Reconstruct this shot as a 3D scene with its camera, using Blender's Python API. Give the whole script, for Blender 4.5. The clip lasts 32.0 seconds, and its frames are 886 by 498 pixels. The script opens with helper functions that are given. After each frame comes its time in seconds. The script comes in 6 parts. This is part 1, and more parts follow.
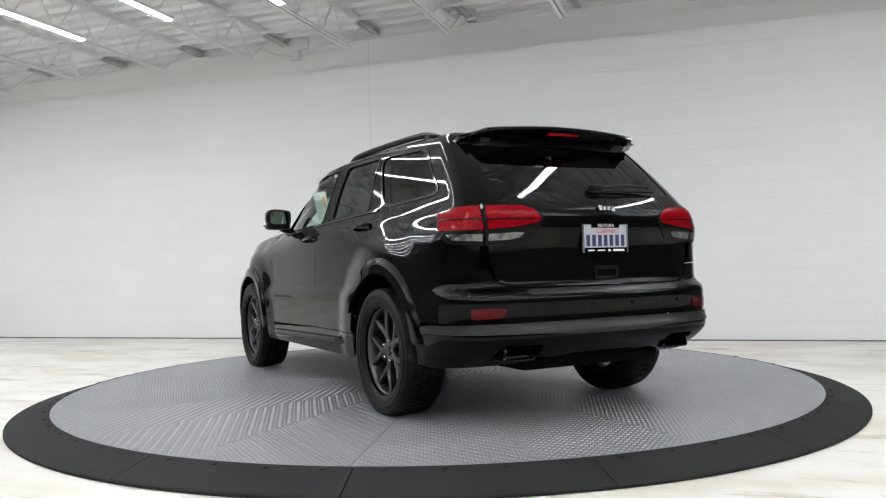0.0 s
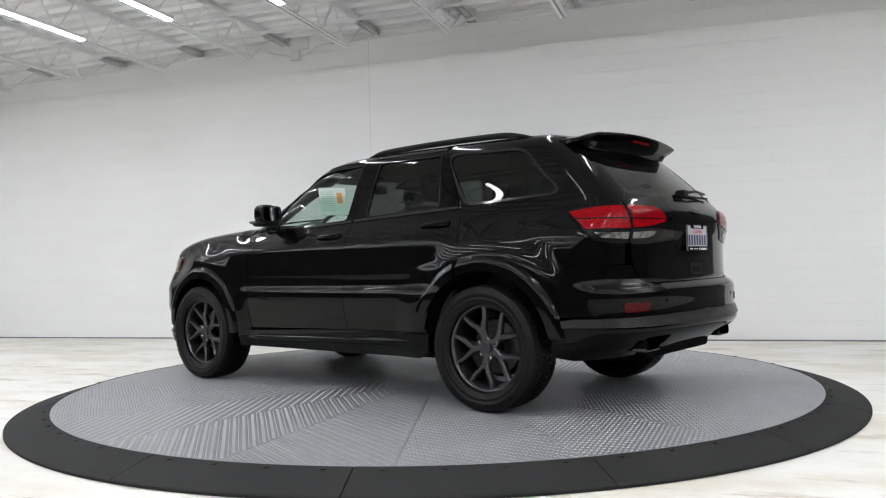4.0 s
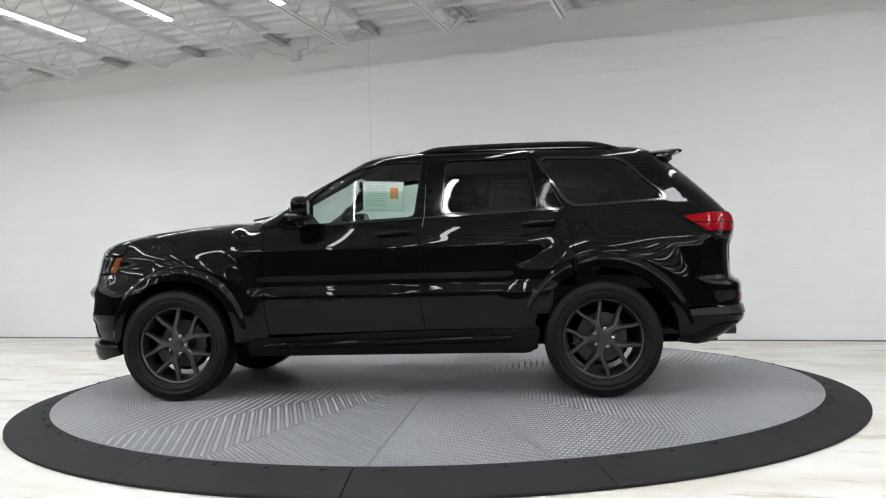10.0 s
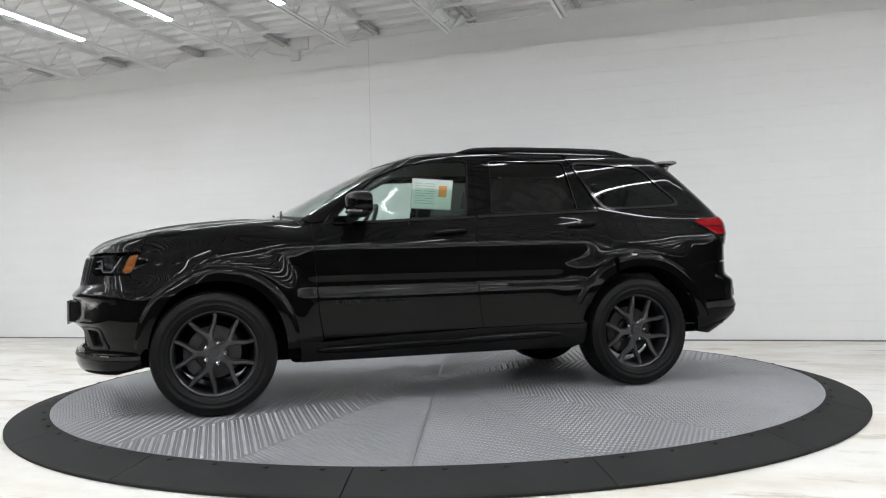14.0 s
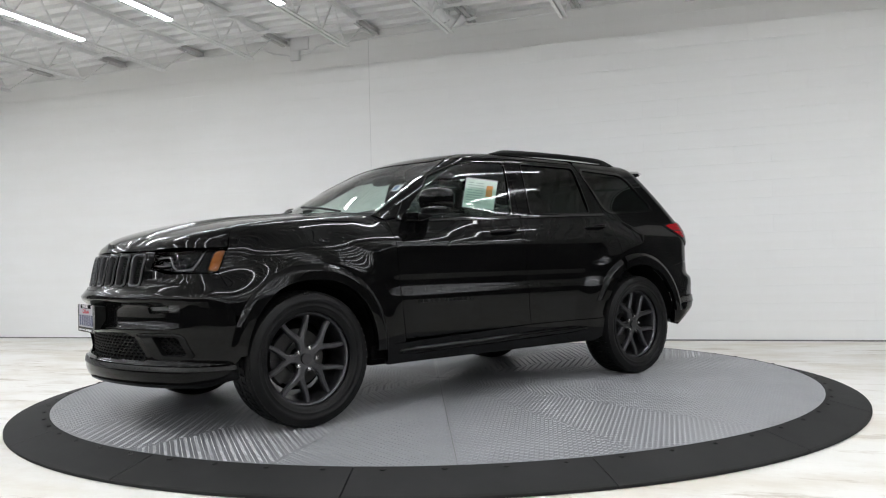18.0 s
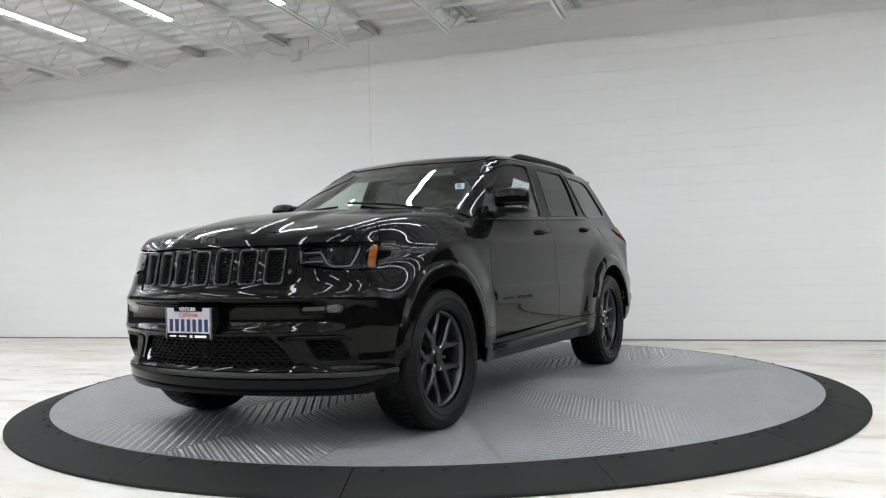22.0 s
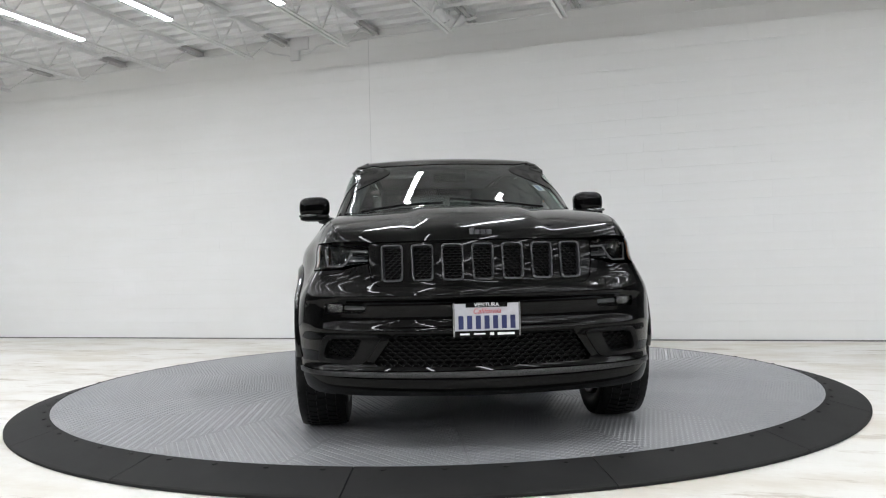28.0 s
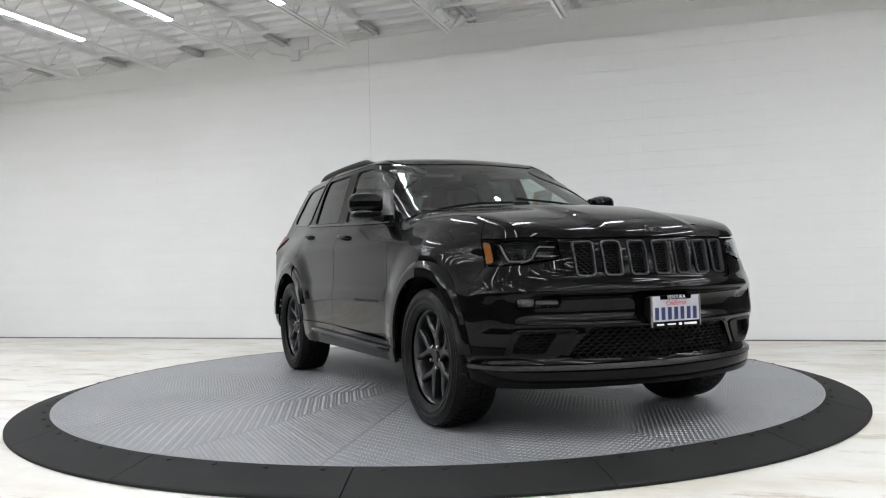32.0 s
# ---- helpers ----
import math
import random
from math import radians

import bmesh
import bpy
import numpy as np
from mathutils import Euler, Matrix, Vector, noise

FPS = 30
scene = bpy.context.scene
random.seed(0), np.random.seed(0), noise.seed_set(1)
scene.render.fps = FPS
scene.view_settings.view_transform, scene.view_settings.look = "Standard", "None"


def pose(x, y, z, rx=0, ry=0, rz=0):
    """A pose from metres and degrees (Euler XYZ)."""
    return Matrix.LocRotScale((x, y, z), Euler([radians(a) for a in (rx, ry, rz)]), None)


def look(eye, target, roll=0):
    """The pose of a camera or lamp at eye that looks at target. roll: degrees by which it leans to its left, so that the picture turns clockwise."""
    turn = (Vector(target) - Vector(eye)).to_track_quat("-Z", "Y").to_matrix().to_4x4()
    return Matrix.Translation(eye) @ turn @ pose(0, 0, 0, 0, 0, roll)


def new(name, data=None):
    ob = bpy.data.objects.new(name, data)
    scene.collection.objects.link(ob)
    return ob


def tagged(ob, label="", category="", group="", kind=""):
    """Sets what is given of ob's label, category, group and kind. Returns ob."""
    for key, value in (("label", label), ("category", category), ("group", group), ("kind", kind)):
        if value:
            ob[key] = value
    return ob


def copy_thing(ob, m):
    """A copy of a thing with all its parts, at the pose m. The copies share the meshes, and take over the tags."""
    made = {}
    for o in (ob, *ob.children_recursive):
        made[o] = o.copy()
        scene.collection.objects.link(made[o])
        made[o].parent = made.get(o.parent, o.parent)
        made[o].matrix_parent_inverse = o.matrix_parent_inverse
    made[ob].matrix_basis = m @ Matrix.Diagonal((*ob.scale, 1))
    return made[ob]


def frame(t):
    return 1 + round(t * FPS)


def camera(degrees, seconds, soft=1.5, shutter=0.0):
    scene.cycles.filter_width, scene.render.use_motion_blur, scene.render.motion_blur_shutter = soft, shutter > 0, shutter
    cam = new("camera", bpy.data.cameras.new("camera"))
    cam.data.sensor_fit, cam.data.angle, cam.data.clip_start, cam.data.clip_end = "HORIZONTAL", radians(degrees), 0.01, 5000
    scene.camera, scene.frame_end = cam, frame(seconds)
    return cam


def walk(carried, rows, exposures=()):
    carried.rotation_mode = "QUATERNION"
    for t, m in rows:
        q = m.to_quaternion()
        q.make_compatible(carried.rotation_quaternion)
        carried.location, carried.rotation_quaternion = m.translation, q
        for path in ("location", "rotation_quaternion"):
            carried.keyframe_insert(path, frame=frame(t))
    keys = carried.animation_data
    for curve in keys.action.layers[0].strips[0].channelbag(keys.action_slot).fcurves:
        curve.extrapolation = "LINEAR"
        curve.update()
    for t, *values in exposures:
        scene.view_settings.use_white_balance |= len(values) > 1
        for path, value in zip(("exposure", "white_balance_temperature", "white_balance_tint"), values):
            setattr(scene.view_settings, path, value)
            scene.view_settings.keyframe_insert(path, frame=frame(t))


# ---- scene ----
# A black sport utility car turns on a round platform in a white studio hall.
# Ground of the hall is z = 0; the platform's top is PLAT above it.
PLAT = 0.083
EXPOSURE = 0.0
EYE = (0.0, -6.3668, 0.9877)
YAW, PITCH, ROLL = 0.5477, 1.0361, -1.4811


def heading(t):
    """Degrees by which the platform and the car stand turned at t seconds."""
    s = (t - 16) / 16
    return 206.85 + 5.56 * (t - 16) - 0.45 * s * s - 0.4 * s ** 3


cam = camera(58.04, 32.0, soft=1.15)
cam_aim = (EYE[0] + math.sin(radians(YAW)) * math.cos(radians(PITCH)),
           EYE[1] + math.cos(radians(YAW)) * math.cos(radians(PITCH)), EYE[2] + math.sin(radians(PITCH)))
cam_pose = look(EYE, cam_aim, ROLL)
walk(cam, [(0, cam_pose), (32, cam_pose)], exposures=[(0, EXPOSURE), (32, EXPOSURE)])

# ---- world: a closed hall, so the sky outside gives next to nothing ----
world = bpy.data.worlds.new("world")
scene.world = world
world.use_nodes = True
world.node_tree.nodes["Background"].inputs[0].default_value = (0.6, 0.7, 0.85, 1)
world.node_tree.nodes["Background"].inputs[1].default_value = 0.02

TUBE_POWER = 38.0


# ---- materials ----
class Mat:
    """A small builder for node materials."""

    def __init__(self, name, color=(0.5, 0.5, 0.5), rough=0.5, metal=0.0, **more):
        self.m = bpy.data.materials.new(name)
        self.m.use_nodes = True
        self.nt = self.m.node_tree
        self.b = self.nt.nodes["Principled BSDF"]
        self.set("Base Color", (*color, 1)), self.set("Roughness", rough), self.set("Metallic", metal)
        for k, v in more.items():
            self.set(k.replace("_", " "), v)

    def set(self, key, v):
        self.b.inputs[key].default_value = v

    def node(self, kind, **kw):
        n = self.nt.nodes.new(kind)
        for k, v in kw.items():
            if k in n.inputs:
                n.inputs[k].default_value = v
            else:
                setattr(n, k, v)
        return n

    def link(self, a, b):
        self.nt.links.new(a, b)

    def coords(self, stretch=(1, 1, 1), which="Object"):
        tc = self.node("ShaderNodeTexCoord")
        mp = self.node("ShaderNodeMapping")
        mp.inputs["Scale"].default_value = stretch
        self.link(tc.outputs[which], mp.inputs["Vector"])
        return mp.outputs["Vector"]

    def noise(self, scale, detail=4, stretch=(1, 1, 1), rough=0.55):
        n = self.node("ShaderNodeTexNoise")
        n.inputs["Scale"].default_value, n.inputs["Detail"].default_value = scale, detail
        n.inputs["Roughness"].default_value = rough
        self.link(self.coords(stretch), n.inputs["Vector"])
        return n.outputs["Fac"]

    def ramp(self, fac, stops):
        r = self.node("ShaderNodeValToRGB")
        e = r.color_ramp.elements
        while len(e) < len(stops):
            e.new(0.5)
        for k, (p, c) in enumerate(stops):
            e[k].position = p
            e[k].color = (*c, 1) if len(c) == 3 else c
        self.link(fac, r.inputs["Fac"])
        return r.outputs["Color"]

    def mix(self, fac, a, b, blend="MIX"):
        n = self.node("ShaderNodeMix", data_type="RGBA", blend_type=blend)
        for sock, v in ((n.inputs["Factor"], fac), (n.inputs[6], a), (n.inputs[7], b)):
            if isinstance(v, (int, float)):
                sock.default_value = v
            elif isinstance(v, tuple):
                sock.default_value = (*v, 1)
            else:
                self.link(v, sock)
        return n.outputs[2]

    def color(self, out):
        self.link(out, self.b.inputs["Base Color"])
        return self

    def rough(self, out):
        self.link(out, self.b.inputs["Roughness"])
        return self

    def bump(self, fac, strength=0.3, distance=0.002):
        n = self.node("ShaderNodeBump")
        n.inputs["Strength"].default_value, n.inputs["Distance"].default_value = strength, distance
        self.link(fac, n.inputs["Height"])
        self.link(n.outputs["Normal"], self.b.inputs["Normal"])
        return self


def grey(v):
    return (v, v, v)


def mottled(name, c1, c2, scale, rough, bump=0.2, bscale=60, stretch=(1, 1, 1), metal=0.0, **kw):
    """A surface with blotches between two colours, uneven gloss and fine relief."""
    m = Mat(name, c1, rough, metal, **kw)
    n = m.noise(scale, 6, stretch)
    m.color(m.ramp(n, [(0.3, c1), (0.7, c2)]))
    f = m.noise(bscale, 3)
    m.rough(m.ramp(f, [(0.2, grey(max(rough - 0.06, 0))), (0.8, grey(min(rough + 0.06, 1)))]))
    if bump:
        m.bump(f, bump)
    return m.m


def wall_material():
    m = Mat("white_wall_paint", grey(0.78), 0.62)
    big = m.noise(0.55, 5)
    streak = m.noise(2.2, 6, (0.35, 1, 2.5))
    c = m.mix(m.ramp(big, [(0.3, grey(0)), (0.75, grey(1))]), (0.81, 0.812, 0.80), (0.86, 0.86, 0.86))
    c = m.mix(m.ramp(streak, [(0.42, grey(0)), (0.62, grey(0.35))]), c, (0.79, 0.785, 0.765))
    rnd = m.node("ShaderNodeObjectInfo").outputs["Random"]
    c = m.mix(m.ramp(rnd, [(0, grey(0)), (1, grey(0.22))]), c, (0.79, 0.795, 0.80))
    m.color(c)
    m.bump(m.noise(55, 5), 0.35, 0.003)
    return m.m


def floor_material():
    m = Mat("painted_concrete_floor", grey(0.72), 0.35)
    big = m.noise(0.5, 6)
    streak = m.noise(0.9, 8, (0.8, 1.5, 1), 0.66)
    scuff = m.noise(1.6, 9, (0.7, 2.6, 1), 0.72)
    c = m.mix(m.ramp(big, [(0.3, grey(0)), (0.72, grey(1))]), (0.80, 0.785, 0.75), (0.69, 0.675, 0.63))
    c = m.mix(m.ramp(streak, [(0.46, grey(0)), (0.62, grey(0.8))]), c, (0.60, 0.555, 0.475))
    c = m.mix(m.ramp(scuff, [(0.56, grey(0)), (0.64, grey(0.85))]), c, (0.43, 0.37, 0.30))
    fine = m.noise(28, 6)
    c = m.mix(m.ramp(fine, [(0.64, grey(0)), (0.72, grey(0.4))]), c, (0.45, 0.42, 0.38))
    m.color(c)
    m.rough(m.ramp(streak, [(0.35, grey(0.30)), (0.7, grey(0.5))]))
    m.bump(m.noise(14, 8), 0.12, 0.004)
    return m.m


def rubber_material(name, c, rough=0.75):
    m = Mat(name, grey(c), rough, Specular_IOR_Level=0.2)
    n = m.noise(3.2, 7)
    dust = m.noise(1.1, 5)
    col = m.ramp(n, [(0.3, grey(c * 0.8)), (0.7, grey(c * 1.2))])
    m.color(m.mix(m.ramp(dust, [(0.5, grey(0)), (0.75, grey(0.35))]), col, (c * 1.7, c * 1.67, c * 1.6)))
    m.bump(m.noise(240, 3), 0.35, 0.001)
    return m.m


def tread_material(name, tone, rough):
    """Blotched dirty grey; tone lightens worn bar tops, painting in the light they catch."""
    m = Mat(name, grey(0.2), rough, 0.3)
    n = m.noise(1.7, 6)
    f = m.noise(45, 4)
    rnd = m.node("ShaderNodeObjectInfo").outputs["Random"]
    c = m.ramp(n, [(0.3, (0.225 * tone, 0.23 * tone, 0.24 * tone)), (0.7, (0.29 * tone, 0.295 * tone, 0.305 * tone))])
    c = m.mix(m.ramp(rnd, [(0, grey(0)), (1, grey(0.3))]), c, (0.21 * tone, 0.215 * tone, 0.225 * tone))
    m.color(m.mix(m.ramp(f, [(0.55, grey(0)), (0.75, grey(0.5))]), c, (0.16 * tone, 0.155 * tone, 0.15 * tone)))
    m.rough(m.ramp(n, [(0.2, grey(rough - 0.03)), (0.8, grey(rough + 0.03))]))
    m.bump(f, 0.12, 0.001)
    return m.m


def glow_material(name, color, power):
    m = Mat(name, (0.9, 0.9, 0.9), 0.4)
    m.set("Emission Color", (*color, 1)), m.set("Emission Strength", power)
    return m.m


def glass_material(name, tint, rough=0.0, ior=1.5):
    """Thin tinted pane: clear through-view plus the mirror gloss of glass."""
    m = bpy.data.materials.new(name)
    m.use_nodes = True
    nt = m.node_tree
    nt.nodes.clear()
    out = nt.nodes.new("ShaderNodeOutputMaterial")
    mixer = nt.nodes.new("ShaderNodeMixShader")
    tr = nt.nodes.new("ShaderNodeBsdfTransparent")
    gl = nt.nodes.new("ShaderNodeBsdfGlossy")
    lw = nt.nodes.new("ShaderNodeLayerWeight")
    lw.inputs["Blend"].default_value = 0.5
    power = nt.nodes.new("ShaderNodeMath")
    power.operation = "POWER"
    power.inputs[1].default_value = 5
    gain = nt.nodes.new("ShaderNodeMath")
    gain.operation = "MULTIPLY_ADD"
    f0 = ((ior - 1) / (ior + 1)) ** 2
    gain.inputs[1].default_value, gain.inputs[2].default_value = 1 - f0, f0
    tr.inputs[0].default_value = (*tint, 1)
    gl.inputs["Roughness"].default_value = rough
    gl.inputs["Color"].default_value = (1, 1, 1, 1)
    nt.links.new(lw.outputs["Facing"], power.inputs[0])
    nt.links.new(power.outputs[0], gain.inputs[0])
    nt.links.new(gain.outputs[0], mixer.inputs[0])
    nt.links.new(tr.outputs[0], mixer.inputs[1])
    nt.links.new(gl.outputs[0], mixer.inputs[2])
    nt.links.new(mixer.outputs[0], out.inputs[0])
    return m


WALL, FLOOR = wall_material(), floor_material()
PATCH = mottled("repair_grey_primer", grey(0.5), grey(0.58), 6, 0.7)
STEEL_WHITE = mottled("white_painted_steel", grey(0.74), grey(0.80), 5, 0.5, 0.1)
STEEL_GREY = mottled("grey_painted_steel", grey(0.42), grey(0.5), 5, 0.5, 0.1)
DECK = mottled("white_roof_deck", grey(0.78), grey(0.84), 3, 0.55, 0.1)
DARK_WALL = mottled("dark_hall_paint", grey(0.05), grey(0.08), 1.2, 0.8)
FOOT_JOINT = mottled("dirty_grey_sealant", grey(0.14), grey(0.24), 5, 0.8)
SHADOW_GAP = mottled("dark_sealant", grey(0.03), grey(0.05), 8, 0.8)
RAMP = rubber_material("black_rubber_ramp", 0.014)
TREAD = tread_material("grey_tread_plate", 0.95, 0.37)
# bars: wear plus the gleam of their tops, put into a lighter tone
TREAD_LIT_WORN = tread_material("tread_bars_lit_and_worn", 1.32, 0.31)
TUBE = glow_material("led_tube_glow", (0.955, 0.985, 1.03), TUBE_POWER)


# ---- mesh helpers ----
def part(name, bm, material, parent=None, label="", smooth=False, m=None):
    """Link a bmesh (or a ready mesh) as one object, under a thing or a part if given."""
    if isinstance(bm, bmesh.types.BMesh):
        me = bpy.data.meshes.new(name)
        bmesh.ops.recalc_face_normals(bm, faces=bm.faces[:])
        bm.to_mesh(me)
        bm.free()
    else:
        me = bm
    if material is not None and not me.materials:
        me.materials.append(material)
    if smooth:
        me.shade_smooth()
    ob = new(name, me)
    if parent is not None:
        ob.parent = parent
    if m is not None:
        ob.matrix_basis = m
    if label:
        ob["label"] = label
    return ob


def thing(name, label, category, m=None, group="", kind=""):
    """An Empty at a thing's base that carries its parts."""
    ob = new(name)
    ob.empty_display_size = 0.2
    if m is not None:
        ob.matrix_basis = m
    return tagged(ob, label, category, group, kind)


def add_box(bm, x0, x1, y0, y1, z0, z1, bevel=0.0, m=None):
    r = bmesh.ops.create_cube(bm, size=1)
    vs = r["verts"]
    bmesh.ops.scale(bm, vec=(x1 - x0, y1 - y0, z1 - z0), verts=vs)
    bmesh.ops.translate(bm, vec=((x0 + x1) / 2, (y0 + y1) / 2, (z0 + z1) / 2), verts=vs)
    if bevel:
        es = list({e for v in vs for e in v.link_edges})
        r = bmesh.ops.bevel(bm, geom=es, offset=bevel, segments=2, affect="EDGES", profile=0.6)
        vs = list({v for f in r["faces"] for v in f.verts} | {v for v in vs if v.is_valid})
    if m is not None:
        bmesh.ops.transform(bm, matrix=m, verts=[v for v in vs if v.is_valid])
    return vs


def box(x0, x1, y0, y1, z0, z1, bevel=0.0, m=None):
    bm = bmesh.new()
    add_box(bm, x0, x1, y0, y1, z0, z1, bevel, m)
    return bm


def add_rod(bm, a, b, r, sides=8, r2=None):
    """A round bar from a to b."""
    a, b = Vector(a), Vector(b)
    d = b - a
    q = d.to_track_quat("Z", "Y").to_matrix().to_4x4()
    res = bmesh.ops.create_cone(bm, cap_ends=True, segments=sides, radius1=r, radius2=r if r2 is None else r2, depth=d.length)
    bmesh.ops.transform(bm, matrix=Matrix.Translation((a + b) / 2) @ q, verts=res["verts"])
    return res["verts"]


def add_pipe(bm, pts, r, sides=8):
    """A round tube along points with mitred joints."""
    pts = [Vector(p) for p in pts]
    rings = []
    for k, p in enumerate(pts):
        d0 = (p - pts[k - 1]).normalized() if k else (pts[1] - p).normalized()
        d1 = (pts[k + 1] - p).normalized() if k < len(pts) - 1 else d0
        t = (d0 + d1).normalized()
        side = t.cross(Vector((0, 0, 1)) if abs(t.z) < 0.95 else Vector((1, 0, 0))).normalized()
        up = side.cross(t).normalized()
        w = 1 / max(t.dot(d0), 0.3)
        rings.append([bm.verts.new(p + (side * math.cos(2 * math.pi * j / sides) + up * math.sin(2 * math.pi * j / sides)) * r * (w if k in range(1, len(pts) - 1) else 1)) for j in range(sides)])
    for r0, r1 in zip(rings, rings[1:]):
        for j in range(sides):
            bm.faces.new((r0[j], r0[(j + 1) % sides], r1[(j + 1) % sides], r1[j]))
    bm.faces.new(rings[0][::-1]), bm.faces.new(rings[-1])


def pydata(name, verts, faces):
    me = bpy.data.meshes.new(name)
    me.from_pydata([tuple(v) for v in verts], [], [tuple(f) for f in faces])
    me.update()
    return me


# ---- the hall: its back wall stands askew to the camera; x runs along it, y goes into it ----
HALL = Matrix.Translation((0, 4.02, 0)) @ pose(0, 0, 0, 0, 0, -18)
X0, X1, Y0 = -13.0, 16.5, -21.0
DECK_Z = 4.14
# the roof falls gently towards its drains, and its joists lie a little askew to the wall
ROOF = HALL @ pose(0, 0, 0, 0, 0, -1.416) @ pose(0, 0, 3.665, -0.625, -0.476, 0) @ pose(0, 0, -3.665)


def hall_piece(name, bm, mat_, label="", category="", kind="structure", at=HALL):
    ob = part(name, bm, mat_, m=at)
    return tagged(ob, label, category, "", kind)


bm = bmesh.new()
bmesh.ops.create_grid(bm, x_segments=1, y_segments=1, size=1)
bmesh.ops.scale(bm, vec=((X1 - X0) / 2 + 0.3, -Y0 / 2 + 0.3, 1), verts=bm.verts[:])
bmesh.ops.translate(bm, vec=((X0 + X1) / 2, Y0 / 2, 0), verts=bm.verts[:])
floor = hall_piece("floor", bm, FLOOR, "worn white painted concrete floor with grey scuffs", "floor")
WALL_END = 6.2
wall_back = hall_piece("wall_north", box(X0 - 0.2, WALL_END, 0.004, 0.2, 0, 4.75), WALL, "white painted concrete block wall", "wall")
# unseen walls, added dark so the car's flanks mirror no white
hall_piece("unseen_dark_wall", box(WALL_END, X1 + 0.2, 0.03, 0.2, 0, 4.75), DARK_WALL, "unseen dark wall added to close the hall", "wall")
wall_left = hall_piece("wall_west", box(X0 - 0.2, X0, Y0, 0.0, 0, 4.75), DARK_WALL, "unseen dark wall added to close the hall", "wall")
wall_right = hall_piece("wall_east", box(X1, X1 + 0.2, Y0, 0.0, 0, 4.75), DARK_WALL, "unseen dark wall added to close the hall", "wall")
wall_front = hall_piece("wall_south", box(X0 - 0.2, X1 + 0.2, Y0 - 0.2, Y0, 0, 4.75), DARK_WALL, "unseen dark wall added behind the camera", "wall")

# roof deck with trapezoid ribs that run along the back wall
bm = bmesh.new()
prof, y = [], 0.6
while y > Y0 - 0.6:
    for dy, dz in ((0, 0), (0.140, 0), (0.152, 0.080), (0.243, 0.080)):
        prof.append((y - dy, DECK_Z + dz))
    y -= 0.255
va = [bm.verts.new((X0 - 0.6, p[0], p[1])) for p in prof]
vb = [bm.verts.new((X1 + 0.6, p[0], p[1])) for p in prof]
for i in range(len(prof) - 1):
    bm.faces.new((va[i], va[i + 1], vb[i + 1], vb[i]))
ceiling = hall_piece("ceiling", bm, DECK, "white ribbed steel roof deck", "ceiling", at=ROOF)
hall_piece("roof_slab", box(X0 - 0.6, X1 + 0.6, Y0 - 0.6, 0.6, DECK_Z + 0.1, DECK_Z + 0.25), DARK_WALL, "dark roof slab above the deck", "roof", at=ROOF)

# base joint along the back wall
hall_piece("baseboard", box(X0, X1, -0.006, 0.003, 0.0, 0.016), FOOT_JOINT, "grey painted sealant joint at the wall foot", "trim")
# ---- roof joists with their lamps ----
def joist(xj):
    """An open web steel joist square to the back wall: chords, webs and its seat."""
    ob = thing("bar_joist", "white painted open web steel roof joist", "roof joist", ROOF @ pose(xj, 0, 0), "roof joists")
    zb, end = 3.665, -0.94
    bm = bmesh.new()
    for s in (-1, 1):
        add_box(bm, s * 0.010, s * 0.046, Y0, end, zb, zb + 0.006)
        add_box(bm, s * 0.010, s * 0.016, Y0, end, zb, zb + 0.036)
    part("bottom_chord", bm, STEEL_WHITE, ob)
    bm = bmesh.new()
    for s in (-1, 1):
        add_box(bm, s * 0.010, s * 0.064, Y0, 0.05, DECK_Z - 0.008, DECK_Z - 0.002)
        add_box(bm, s * 0.010, s * 0.016, Y0, 0.05, DECK_Z - 0.060, DECK_Z - 0.002)
    part("top_chord", bm, STEEL_WHITE, ob)
    bm = bmesh.new()
    for s in (-1, 1):
        add_box(bm, s * 0.012, s * 0.056, -0.60, 0.05, DECK_Z - 0.080, DECK_Z - 0.074)
        add_box(bm, s * 0.017, s * 0.022, -0.60, 0.05, DECK_Z - 0.074, DECK_Z - 0.010)
    part("seat", bm, STEEL_GREY, ob, "grey steel joist seat at the wall")
    rod = bmesh.new()
    add_rod(rod, (0, end - 0.02, zb + 0.02), (0, -0.42, DECK_Z - 0.05), 0.009, 6)
    part("end_web", rod, STEEL_WHITE, ob)
    y, up = end - 0.05, True
    while y > -8:
        bm = bmesh.new()
        a = (0, y, zb + 0.02) if up else (0, y, DECK_Z - 0.03)
        b = (0, y - 0.30, DECK_Z - 0.03) if up else (0, y - 0.30, zb + 0.02)
        add_rod(bm, a, b, 0.009, 6)
        part("web_rod", bm, STEEL_WHITE, ob)
        y, up = y - 0.30, not up
    return ob


JOIST_X = [-4.777 + 1.3407 * k for k in range(-6, 16)]
for xj in JOIST_X:
    joist(xj)


